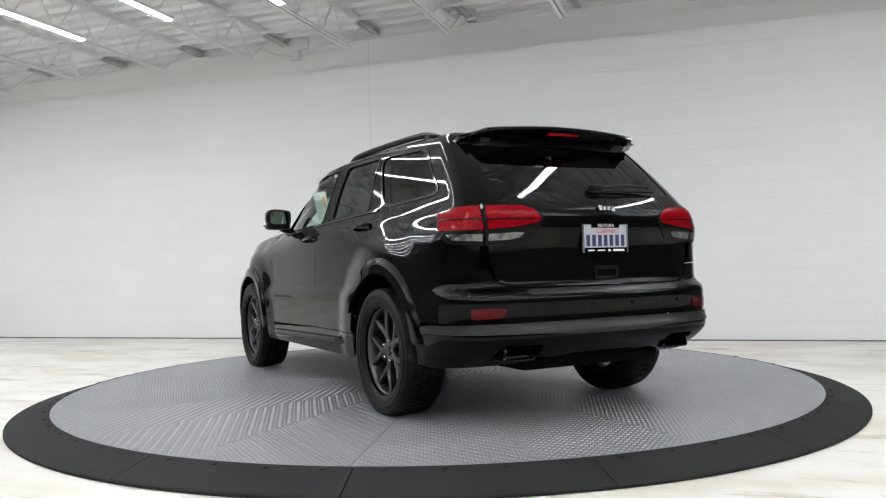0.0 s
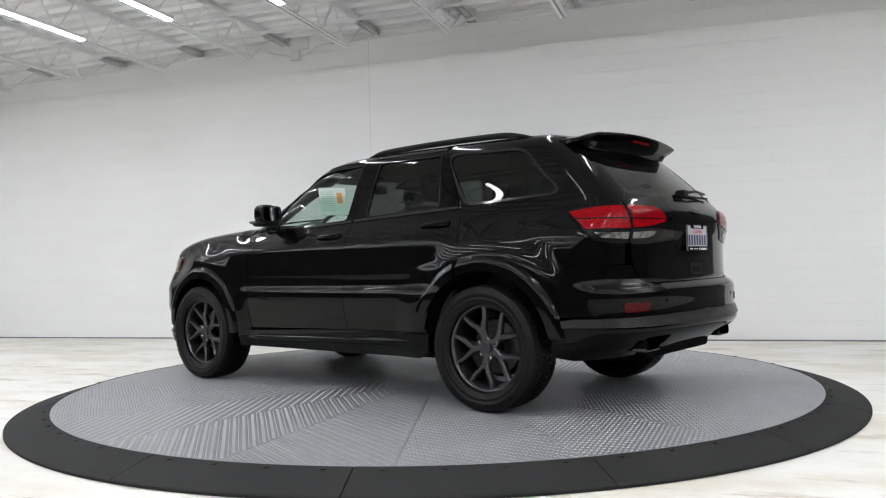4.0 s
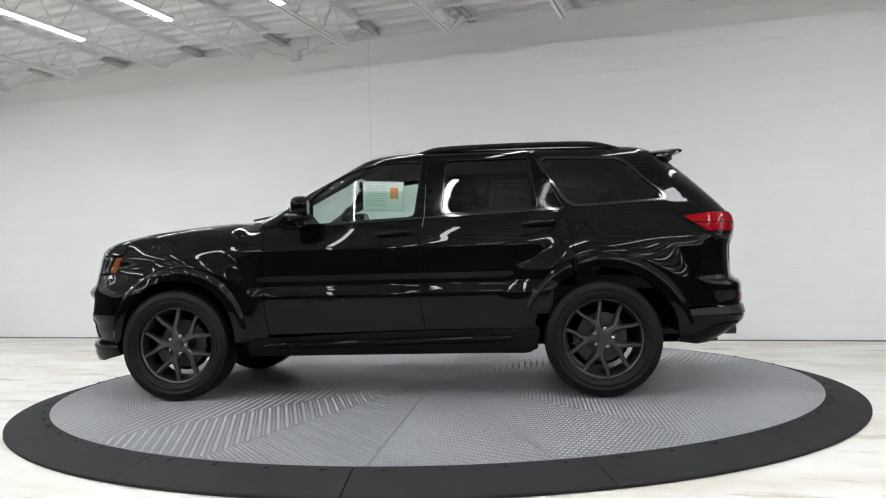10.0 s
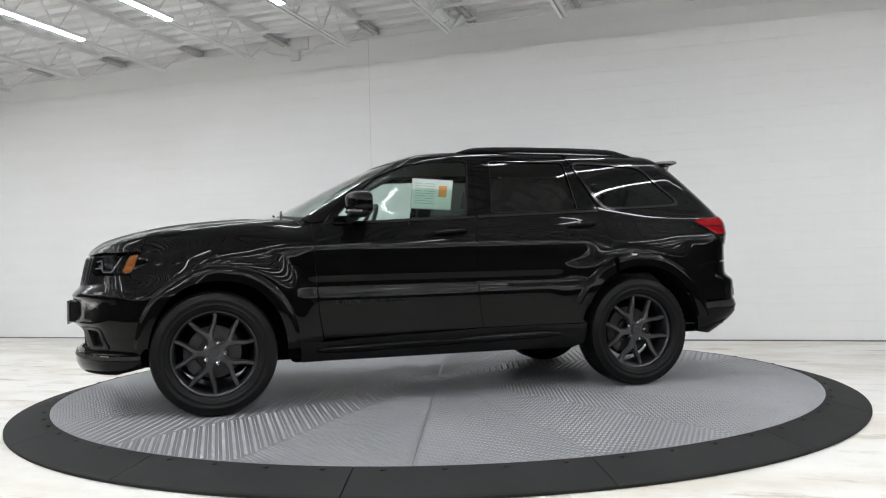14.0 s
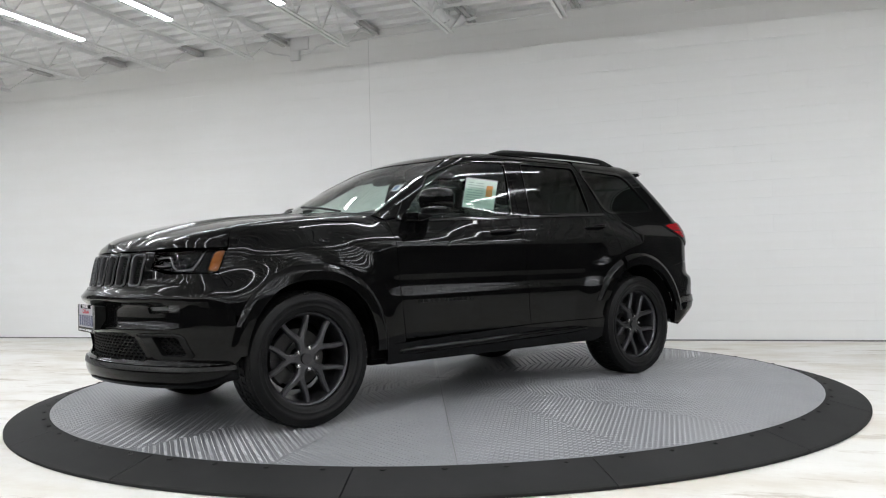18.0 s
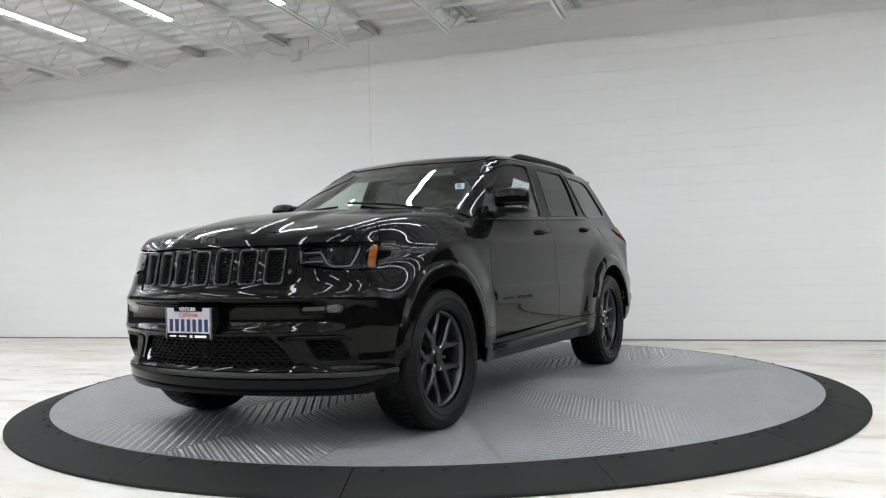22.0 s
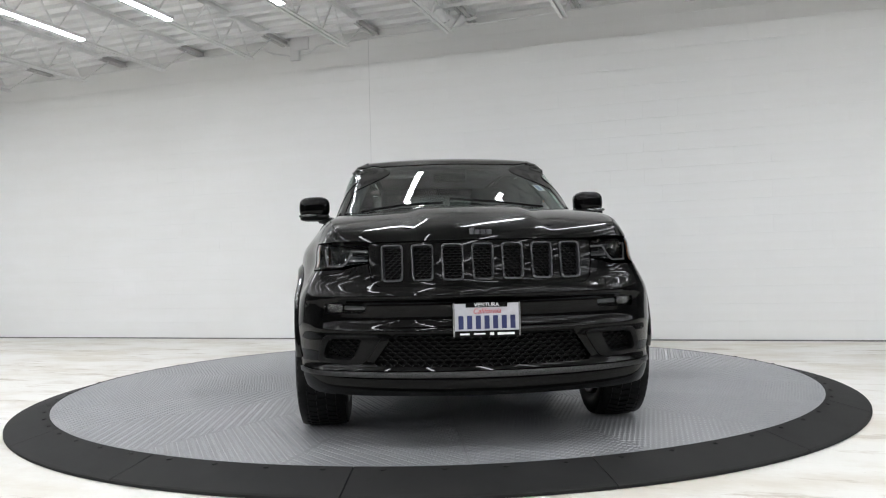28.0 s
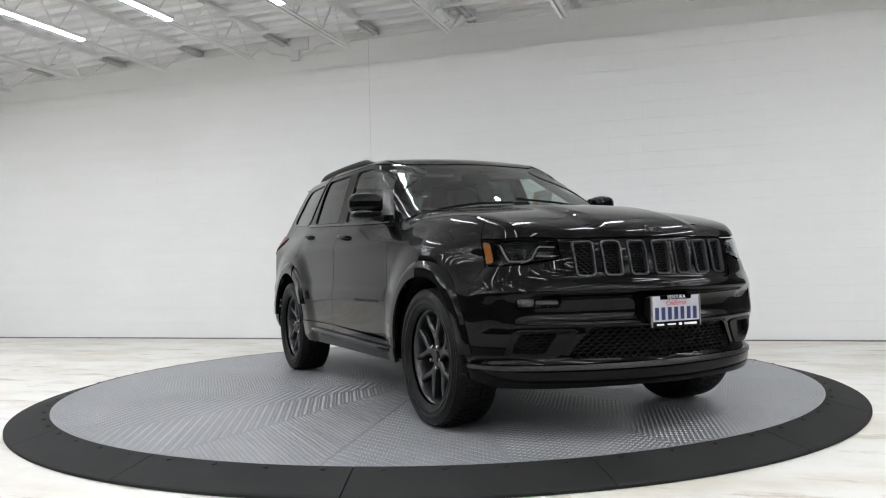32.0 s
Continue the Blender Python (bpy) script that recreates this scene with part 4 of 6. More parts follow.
def tread_mesh():
    """Cut shoulder and centre blocks round the tyre."""
    bm = bmesh.new()
    R = TYRE_R
    n = 54
    for k in range(n):
        a0 = 2 * math.pi * k / n
        for lane, (ya, yb, sk) in enumerate(((0.078, 0.124, 0.35), (0.030, 0.072, -0.5), (-0.021, 0.024, 0.45), (-0.072, -0.027, -0.5), (-0.124, -0.078, 0.35))):
            vs = []
            d = 2 * math.pi / n * 0.74
            ph = (lane % 2) * math.pi / n
            for (yy, rr) in ((ya, R), (yb, R)):
                drop = 0.0135 if abs(yy) > 0.12 else (0.002 if abs(yy) > 0.07 else 0)
                for e in (0, 1):
                    a = a0 + ph + e * d + sk * (yy - ya) / 0.046 * 0.05
                    vs.append((a, yy, rr - drop))
            top = [bm.verts.new((r * math.cos(a), y, r * math.sin(a))) for a, y, r in vs]
            low = [bm.verts.new(((r - 0.014) * math.cos(a), y, (r - 0.014) * math.sin(a))) for a, y, r in vs]
            o = (0, 1, 3, 2)
            bm.faces.new([top[i] for i in o])
            for i in range(4):
                a, b = o[i], o[(i + 1) % 4]
                bm.faces.new((top[a], low[a], low[b], top[b]))
    return bm


def spoke_wheel():
    """Five forked spokes, barrel and lip, outer face at +y near 0."""
    bm = bmesh.new()
    lathe(bm, [(0.262, 0.000), (0.266, 0.012), (0.258, 0.014), (0.249, 0.004), (0.243, -0.012), (0.236, -0.05), (0.226, -0.19), (0.246, -0.21), (0.262, -0.205), (0.258, -0.19), (0.24, -0.05)], 72)
    for f in bm.faces:
        f.smooth = True
    bmesh.ops.create_cone(bm, cap_ends=True, segments=28, radius1=0.062, radius2=0.058, depth=0.03, matrix=Matrix.Translation((0, -0.032, 0)) @ pose(0, 0, 0, 90))
    return bm


def spoke():
    """One spoke: a stem that forks into two tapered arms."""
    bm = bmesh.new()

    def strut(path, widths, yf, depth):
        """A tapered bar with a ridge along path points (in the wheel's plane)."""
        rows = []
        for k, (px, pz) in enumerate(path):
            a, b = path[max(k - 1, 0)], path[min(k + 1, len(path) - 1)]
            dx, dz = b[0] - a[0], b[1] - a[1]
            ln = math.hypot(dx, dz)
            nx, nz = -dz / ln, dx / ln
            w, y = widths[k], yf[k]
            rows.append([bm.verts.new((px + nx * s * w, y + o, pz + nz * s * w)) for s, o in ((-1, -depth), (-1, -0.008), (-0.55, 0.0), (0.55, 0.0), (1, -0.008), (1, -depth))])
        for r0, r1 in zip(rows, rows[1:]):
            for j in range(5):
                bm.faces.new((r0[j], r0[j + 1], r1[j + 1], r1[j]))
            bm.faces.new((r0[5], r0[0], r1[0], r1[5]))
        bm.faces.new(rows[0]), bm.faces.new(rows[-1][::-1])

    def at(r, off):
        return (-off, r)

    strut([at(0.03, 0), at(0.07, 0), at(0.105, 0), at(0.128, 0)], [0.030, 0.024, 0.023, 0.028], [-0.018, -0.015, -0.012, -0.010], 0.04)
    for s in (-1, 1):
        strut([at(0.106, s * 0.008), at(0.136, s * 0.022), at(0.178, s * 0.054), at(0.218, s * 0.075), at(0.253, s * 0.088)],
              [0.018, 0.0165, 0.0150, 0.0140, 0.016], [-0.011, -0.009, -0.005, -0.002, 0.0], 0.035)
    return bm


def make_wheel():
    w = part("wheel", spoke_wheel(), RIM, car, "dark grey five spoke alloy wheel")
    part("tyre", tyre_mesh(), TYRE, w, "black all season tyre", m=pose(0, -0.078, 0))
    tagged(part("tread", tread_mesh(), TYRE, w, m=pose(0, -0.078, 0)), kind="stuff")
    arm = None
    for k in range(5):
        arm = part("spoke", spoke() if arm is None else arm.data, None if arm else RIM, w, m=pose(0, 0, 0, 0, 72 * k, 0))
    bm = bmesh.new()
    bmesh.ops.create_cone(bm, cap_ends=True, segments=32, radius1=0.034, radius2=0.031, depth=0.016, matrix=pose(0, -0.012, 0, -90))
    part("centre_cap", bm, GUNMETAL, w, smooth=False)
    for k in range(5):
        a = radians(90 + 36 + 72 * k)
        bm = bmesh.new()
        bmesh.ops.create_cone(bm, cap_ends=True, segments=6, radius1=0.0145, radius2=0.013, depth=0.022, matrix=pose(0.0635 * math.cos(a), -0.018, 0.0635 * math.sin(a), -90))
        bmesh.ops.create_uvsphere(bm, u_segments=8, v_segments=5, radius=0.0115, matrix=pose(0.0635 * math.cos(a), -0.008, 0.0635 * math.sin(a)))
        part("wheel_nut", bm, CHROME, w, "bright wheel nut")
    bm = bmesh.new()
    lathe(bm, [(0.06, -0.10), (0.09, -0.10), (0.092, -0.115), (0.165, -0.115), (0.165, -0.14), (0.06, -0.14)], 48)
    part("brake_disc", bm, IRON, w, "grey iron brake disc")
    bm = bmesh.new()
    for k in range(8):
        a = radians(-28 + 8 * k)
        add_box(bm, 0.115, 0.19, -0.16, -0.085, -0.014, 0.014, 0.006, pose(0, 0, 0, 0, -math.degrees(a), 0))
    part("brake_caliper", bm, IRON, w, "cast brake caliper")
    bm = bmesh.new()
    add_rod(bm, (0, -0.14, 0), (0, -0.32, 0), 0.05, 16)
    lathe(bm, [(0.0, -0.142), (0.19, -0.15), (0.19, -0.155), (0.0, -0.16)], 32)
    part("hub_carrier", bm, VOID, w)
    return w


wheel = make_wheel()
wheel.matrix_basis = pose(HUB_X, HUB_Y + 0.012, HUB_Z, 0, 17, 0)
spins = ((-HUB_X, 1, 23), (HUB_X, -1, 5), (-HUB_X, -1, 30))
for wx, s, spin in spins:
    c = copy_thing(wheel, pose(wx, s * (HUB_Y + 0.012), HUB_Z, 0, 0, 0 if s > 0 else 180) @ pose(0, 0, 0, 0, spin, 0))

# wheel housings and floor pan
for wx, front in ((1.425, True), (-1.488, False)):
    for s in (-1, 1):
        bm = bmesh.new()
        path = arch_path(front, 0.42, 0.46, 28, 1.012)
        rows = []
        for yy in (0.925, 0.50):
            rows.append([bm.verts.new((p[0], s * yy, p[1])) for p in path])
        for i in range(len(path) - 1):
            bm.faces.new((rows[0][i], rows[0][i + 1], rows[1][i + 1], rows[1][i]))
        bm.faces.new(rows[1])
        part("wheel_housing", bm, VOID, car, "matt black wheel housing")
part("floor_pan", box(-1.0, 0.98, -0.80, 0.80, 0.285, 0.36, 0.03), VOID, car, "black underbody")
for s in (1, -1):
    part("inner_sill", box(0.66, 1.0, min(s * 0.78, s * 0.865), max(s * 0.78, s * 0.865), 0.33, 0.78, 0.02), VOID, car, "black inner sill")
part("front_subframe", box(0.9, 2.12, -0.49, 0.49, 0.27, 0.62, 0.05), VOID, car, "black underbody")
part("rear_subframe", box(-2.3, -0.95, -0.49, 0.49, 0.31, 0.60, 0.05), VOID, car, "black underbody")

# ---- front end ----
def yz(chart, pts):
    """(y, z) pairs as seen from the end of the car, turned to the unrolled chart."""
    p = chart(np.array([q[0] for q in pts], float), np.array([q[1] for q in pts], float))
    return [(float(u), float(z)) for u, z in zip(unroll(p[:, 0], p[:, 1]), p[:, 2])]


def fr(*pts):
    return yz(ahead, pts)


def rr(*pts):
    return yz(behind, pts)


def at_centre(p):
    return abs(p[1]) < 2e-3


def honeycomb(region, pitch, squash, chart, offset, width, material, name, parent, flip=False):
    """A moulded honeycomb of thin bars inside a region of the skin."""
    lo, hi = np.min(region, 0), np.max(region, 0)
    segs = []
    h = pitch * squash
    row = 0
    zc = lo[1]
    while zc < hi[1] + h:
        yc = lo[0] + (pitch / 2 if row % 2 else 0) - pitch
        while yc < hi[0] + pitch:
            a, b, c = (yc - pitch / 2, zc + h * 0.22), (yc - pitch * 0.22, zc + h * 0.5), (yc + pitch * 0.22, zc + h * 0.5)
            d = (yc + pitch / 2, zc + h * 0.22)
            e = (yc - pitch / 2, zc - h * 0.22)
            segs += [(a, b), (b, c), (c, d), (e, a)]
            yc += pitch
        zc += h * 0.72
        row += 1
    mids = np.array([((a[0] + b[0]) / 2, (a[1] + b[1]) / 2) for a, b in segs])
    ok = within(mids[:, 0], mids[:, 1], list(region))
    segs = [s for s, k in zip(segs, ok) if k]
    ends = np.array([q for s in segs for q in s])
    p3 = chart(ends[:, 0], ends[:, 1])
    n3 = slope(p3)
    verts, faces = [], []
    for k in range(len(segs)):
        a, b, n = p3[2 * k] + n3[2 * k] * offset, p3[2 * k + 1] + n3[2 * k + 1] * offset, n3[2 * k]
        t = (b - a) / (np.linalg.norm(b - a) + 1e-9)
        s = np.cross(t, n) * width / 2
        i = len(verts)
        for q in (a, b):
            verts += [q - s, q + s, q + s * 0.8 - n * 0.012, q - s * 0.8 - n * 0.012]
        faces += [(i, i + 4, i + 5, i + 1), (i + 1, i + 5, i + 6, i + 2), (i, i + 3, i + 7, i + 4)]
    if flip:
        verts = [v * (1, -1, 1) for v in verts]
    ob = part(name, pydata(name, verts, faces), material, parent)
    return ob


INTAKE = fr((0, 0.562), (0.40, 0.562), (0.452, 0.545), (0.53, 0.437), (0.518, 0.419), (0, 0.413))
POCKET = rounded(fr((0.765, 0.560), (0.525, 0.558), (0.598, 0.440), (0.70, 0.437), (0.795, 0.445)), 0.025, 4)
FOG = rounded(fr((0.565, 0.714), (0.775, 0.722), (0.772, 0.672), (0.572, 0.672)), 0.012, 3)
lamp_low_edge = fr((0.80, 0.882), (0.735, 0.884), (0.66, 0.884), (0.60, 0.902), (0.545, 0.912))
bumper = (u3((1.862, 0.885, 0.60), (1.862, 0.885, 0.66), (1.902, 0.875, 0.80), (1.947, 0.835, 0.882)) + lamp_low_edge + fr((0.55, 0.90), (0.537, 0.83), (0.505, 0.799), (0, 0.797))
          + INTAKE + fr((0, 0.398), (0.3, 0.398), (0.6, 0.396)) + u3((2.05, 0.80, 0.395), (1.87, 0.885, 0.40)) + flank([p for p in arch_path(True, 0.42, 0.40) if p[0] > 1.7 and 0.40 < p[1] < 0.60][::-1]))
front_bumper = panel("front_bumper", wrap, bumper, PAINT, [POCKET, FOG], open_at=at_centre, res=0.026, label="glossy black front bumper cover")
lipb = fr((0, 0.392), (0.3, 0.391), (0.6, 0.389)) + u3((2.05, 0.80, 0.388), (1.87, 0.885, 0.393), (1.87, 0.885, 0.372), (2.05, 0.80, 0.366)) + fr((0.6, 0.366), (0.3, 0.366), (0, 0.366))
panel("bumper_lip", wrap, lipb, BAND, offset=0.006, open_at=at_centre, label="satin grey lower bumper strip")
val = fr((0, 0.363), (0.3, 0.363), (0.6, 0.363)) + u3((2.05, 0.80, 0.363), (1.87, 0.885, 0.369), (1.85, 0.88, 0.32), (2.0, 0.80, 0.278)) + fr((0.6, 0.275), (0.3, 0.278), (0, 0.278))
panel("bumper_valance", wrap, val, GLOSS, open_at=at_centre, flange=0.05)
# backs of the openings, and their grids
panel("intake_back", wrap, fr((0, 0.58), (0.42, 0.58), (0.56, 0.43), (0.53, 0.40), (0, 0.40)), VOID, offset=-0.06, open_at=at_centre, flange=0)
for flip in (False, True):
    honeycomb([(-q, z) for q, z in ((0.52, 0.415), (0.525, 0.437), (0.45, 0.548), (0.40, 0.561), (-0.012, 0.561), (-0.012, 0.415))], 0.046, 0.5, ahead, -0.026, 0.008, GRAIN, "intake_grid", car, not flip)
    honeycomb([(0.575, 0.556), (0.63, 0.447), (0.70, 0.444), (0.785, 0.452), (0.752, 0.553)], 0.040, 0.5, ahead, -0.026, 0.006, GRAIN, "pocket_grid", car, flip)
panel("pocket_back", wrap, POCKET, VOID, offset=-0.045, flange=-0.043)
pocket_rim = rounded(fr((0.782, 0.568), (0.49, 0.566), (0.58, 0.426), (0.70, 0.423), (0.810, 0.434)), 0.03, 4)
panel("pocket_bezel", wrap, pocket_rim, SATIN, [rounded(fr((0.752, 0.551), (0.582, 0.554), (0.634, 0.447), (0.70, 0.445), (0.783, 0.453)), 0.02, 4)], offset=0.007, flange=0.04, label="satin black bezel round the bumper pocket")
fogs = panel("fog_lamp", wrap, FOG, LAMP_DARK, offset=-0.03, flange=-0.028, label="slim fog lamp in a dark housing")
panel("fog_lens", wrap, FOG, LENS, offset=-0.003, flange=0.002, parent=fogs)
panel("fog_reflector", wrap, rounded(fr((0.69, 0.712), (0.768, 0.715), (0.766, 0.679), (0.69, 0.679)), 0.012, 3), CLEAR, offset=-0.016, flange=0.006, parent=fogs)
panel("fog_bar", wrap, rounded(fr((0.58, 0.701), (0.68, 0.704), (0.68, 0.690), (0.58, 0.688)), 0.005, 3), STRIP, offset=-0.018, flange=0.006, parent=fogs)

# grille: surround with seven slots, each with its ring and honeycomb
SLOT_Y = [0.1445 * k for k in range(-3, 4)]


def slot(yc, gw, gz):
    w0, w1 = 0.050 + gw, 0.046 + gw
    return rounded([(yc - w0, 0.996 + gz), (yc + w0, 0.996 + gz), (yc + w1, 0.826 - gz), (yc - w1, 0.826 - gz)], 0.022, 5)


sur = curve([(0.545, 1.008), (0.548, 0.96), (0.538, 0.86), (0.525, 0.82), (0.49, 0.803)], 3)
grille = panel("grille", ahead, [(0, 1.013), *sur, (0, 0.801), *[(-a, b) for a, b in sur[::-1]]], GLOSS, [slot(y, 0.001, 0.001) for y in SLOT_Y], both=False, offset=-0.004, flange=0.025, label="gloss black grille with seven slots")
for yc in SLOT_Y:
    panel("slot_ring", ahead, slot(yc, 0.004, 0.004), GUNMETAL, [slot(yc, -0.0035, -0.0035)], both=False, offset=0.004, res=0.02, flange=0.03, parent=grille, label="satin grey slot frame")
    inner = [(yc - 0.047, 0.992), (yc + 0.047, 0.992), (yc + 0.043, 0.83), (yc - 0.043, 0.83)]
    honeycomb(inner, 0.030, 0.62, ahead, -0.018, 0.005, GRAIN, "slot_grid", grille)
panel("grille_back", ahead, [(-0.54, 1.01), (0.54, 1.01), (0.52, 0.805), (-0.52, 0.805)], VOID, both=False, offset=-0.05, flange=0, parent=grille)

# headlamps
HL = u3((1.907, 0.848, 1.018), (1.945, 0.838, 0.888)) + fr((0.80, 0.889), (0.735, 0.892), (0.69, 0.895), (0.65, 0.908), (0.55, 0.912), (0.553, 1.004), (0.65, 1.008), (0.75, 1.012))
HL = rounded(HL, 0.016, 3)
heads = panel("headlamp", wrap, HL, LAMP_DARK, offset=-0.055, flange=-0.052, res=0.02, label="smoked headlamp with projector and light strip")
panel("headlamp_lens", wrap, HL, LENS, offset=-0.002, flange=0.003, res=0.02, parent=heads)
panel("turn_reflector", wrap, rounded(u3((1.916, 0.843, 1.010), (1.946, 0.83, 0.898), (1.985, 0.808, 0.906), (1.958, 0.822, 1.004)), 0.01, 3), AMBER, offset=-0.008, flange=0.003, res=0.015, parent=heads, label="amber side reflector")
for k, s in enumerate((1, -1)):
    for nm, pts, r, mt in (("light_strip", [(0.795, 0.998), (0.79, 0.95), (0.775, 0.912), (0.70, 0.908), (0.675, 0.925), (0.645, 0.975)], 0.004, STRIP),
                           ("upper_bar", [(0.64, 0.982), (0.60, 0.980), (0.565, 0.977)], 0.0045, STRIP),
                           ("lower_bar", [(0.655, 0.936), (0.61, 0.934), (0.565, 0.934)], 0.0045, STRIP)):
        p3 = ahead(np.array([p[0] for p in pts]), np.array([p[1] for p in pts]))
        p3 = p3 - slope(p3) * 0.028
        bm = bmesh.new()
        add_pipe(bm, [(p[0], s * p[1], p[2]) for p in p3], r, 6)
        part(nm, bm, mt, heads[k])
    c = ahead(np.array([0.715]), np.array([0.937]))[0]
    bm = bmesh.new()
    lathe(bm, [(0.0, 0.0), (0.012, -0.002), (0.024, -0.009), (0.030, -0.018), (0.034, -0.018), (0.034, -0.04)], 24)
    part("projector", bm, LAMP_DARK, heads[k], "round projector lens", smooth=True, m=Matrix.Translation((c[0] - 0.028, s * c[1] - s * 0.012, c[2])) @ pose(0, 0, 0, 0, 0, -90 + s * 32))
    c = ahead(np.array([0.605]), np.array([0.952]))[0]
    part("lamp_fin", box(c[0] - 0.05, c[0] - 0.03, s * c[1] - 0.035, s * c[1] + 0.035, c[2] - 0.018, c[2] - 0.004, 0.003), GUNMETAL, heads[k])

# emblem shapes on nose and tailgate
SILVER = mottled("grey_metal_badge", grey(0.14), grey(0.18), 25, 0.25, 0.05, 200, metal=0.9)


def emblem(x, z, yaw, y=0.0, tilt=0.0, metal=GUNMETAL):
    bm = bmesh.new()
    xs = 0
    for w, h in ((0.022, 0.036), (0.024, 0.026), (0.024, 0.026), (0.026, 0.036)):
        add_box(bm, xs, xs + w, -0.003, 0.003, -0.018 if h > 0.03 and xs else -0.012, -0.012 + h if not xs else 0.014, 0.003)
        xs += w + 0.004
    bmesh.ops.translate(bm, vec=(-xs / 2, 0, 0), verts=bm.verts[:])
    part("emblem", bm, metal, car, "dark grey metal emblem", m=Matrix.Translation((x, y, z)) @ pose(0, 0, 0, 0, 0, yaw) @ pose(0, 0, 0, tilt))


pe = ahead(np.array([0.0]), np.array([1.052]))[0]
emblem(pe[0] + 0.003, 1.052, 90, 0, -12)
pe = behind(np.array([-0.02]), np.array([1.185]))[0]
emblem(pe[0] - 0.012, 1.185, -90, -0.02, -25, SILVER)

# door badges: rows of small unreadable bars
for s in (1, -1):
    xs = 0.70
    bars = []
    for k in range(13):
        w = (0.030, 0.024, 0.028, 0.024, 0.030)[k % 5]
        if k != 5:
            bars.append((xs - w, xs))
        xs -= w + 0.008
    for a, b in bars:
        panelz = wrap(np.array([(a + b) / 2]), np.array([0.672]))[0]
        part("badge_bar", box(a, b, s * panelz[1] - 0.003, s * panelz[1] + 0.003, 0.664, 0.684, 0.002), SATIN, car, "dark badge bar on the door")

# ---- rear end ----
gate_side = [(0.706, 1.236), (0.696, 1.36), (0.680, 1.50), (0.655, 1.585)]
gate = [(0.0, 0.768), (0.51, 0.768), (0.60, 0.774), (0.655, 0.80), (0.690, 0.90), (0.702, 1.02), (0.708, 1.15), *gate_side]
BACK_GLASS = rounded([(0.625, 1.272), (0.585, 1.60), (-0.585, 1.60), (-0.625, 1.272)], 0.05, 5)
tailgate = panel("tailgate", behind, gate + [(0.3, 1.615), (-0.3, 1.615)] + [(-a, b) for a, b in gate[:0:-1]], PAINT, [BACK_GLASS], both=False, res=0.03, label="glossy black tailgate")
panel("rear_glass", behind, BACK_GLASS, PANE_REAR, both=False, offset=-0.004, flange=0.003, res=0.04, parent=tailgate)
panel("plate_recess", behind, rounded([(-0.30, 1.125), (0.30, 1.125), (0.27, 0.915), (-0.27, 0.915)], 0.04, 4), GLOSS, both=False, offset=0.0015, flange=0.002, parent=tailgate)
panel("gate_bar", behind, rounded([(-0.36, 1.140), (0.36, 1.140), (0.36, 1.120), (-0.36, 1.120)], 0.008, 3), GLOSS, both=False, offset=0.012, flange=0.014, parent=tailgate)
panel("latch_cover", behind, rounded([(-0.105, 0.872), (0.065, 0.872), (0.06, 0.80), (-0.10, 0.80)], 0.015, 3), SATIN, [rounded([(-0.09, 0.85), (0.05, 0.85), (0.048, 0.812), (-0.088, 0.812)], 0.01, 3)], both=False, offset=0.004, parent=tailgate)
# tail lamps: one piece on the body, one on the gate
OUT = u3((-2.004, 0.843, 1.181), (-2.13, 0.815, 1.008)) + rr((0.733, 0.99), (0.722, 0.992), (0.722, 1.208)) + u3((-2.16, 0.79, 1.204))
INN = rr((0.712, 1.207), (0.714, 0.993), (0.60, 0.998), (0.47, 1.02), (0.41, 1.10), (0.398, 1.138), (0.44, 1.18), (0.50, 1.206))
RED_OUT = u3((-2.028, 0.836, 1.174), (-2.09, 0.82, 1.072)) + rr((0.728, 1.075), (0.728, 1.198)) + u3((-2.16, 0.79, 1.195))
RED_IN = rr((0.707, 1.197), (0.708, 1.077), (0.55, 1.090), (0.43, 1.112), (0.418, 1.138), (0.455, 1.178), (0.51, 1.195))
CLR_OUT = u3((-2.13, 0.812, 1.052)) + rr((0.732, 1.054), (0.732, 1.016)) + u3((-2.16, 0.80, 1.024))
CLR_IN = rr((0.704, 1.054), (0.704, 1.018), (0.60, 1.022), (0.535, 1.034), (0.515, 1.058), (0.56, 1.060))
for outl, red, clr, nm in ((OUT, RED_OUT, CLR_OUT, "tail_lamp"), (INN, RED_IN, CLR_IN, "gate_lamp")):
    lamps = panel(nm, wrap, outl, LAMP_DARK, offset=0.006, flange=0.02, res=0.02, label="red and clear tail lamp in a smoked frame")
    panel("red_lens", wrap, red, RED, offset=0.010, flange=0.005, res=0.02, parent=lamps, label="red lamp lens")
    panel("lens_divider", wrap, [(u, 1.128 + (z - 1.131) * 0.06) for u, z in red], LAMP_DARK, offset=0.0125, flange=0.004, res=0.02, parent=lamps)
    panel("clear_lens", wrap, clr, CLEAR, offset=0.009, flange=0.005, res=0.02, parent=lamps, label="clear reversing lens")
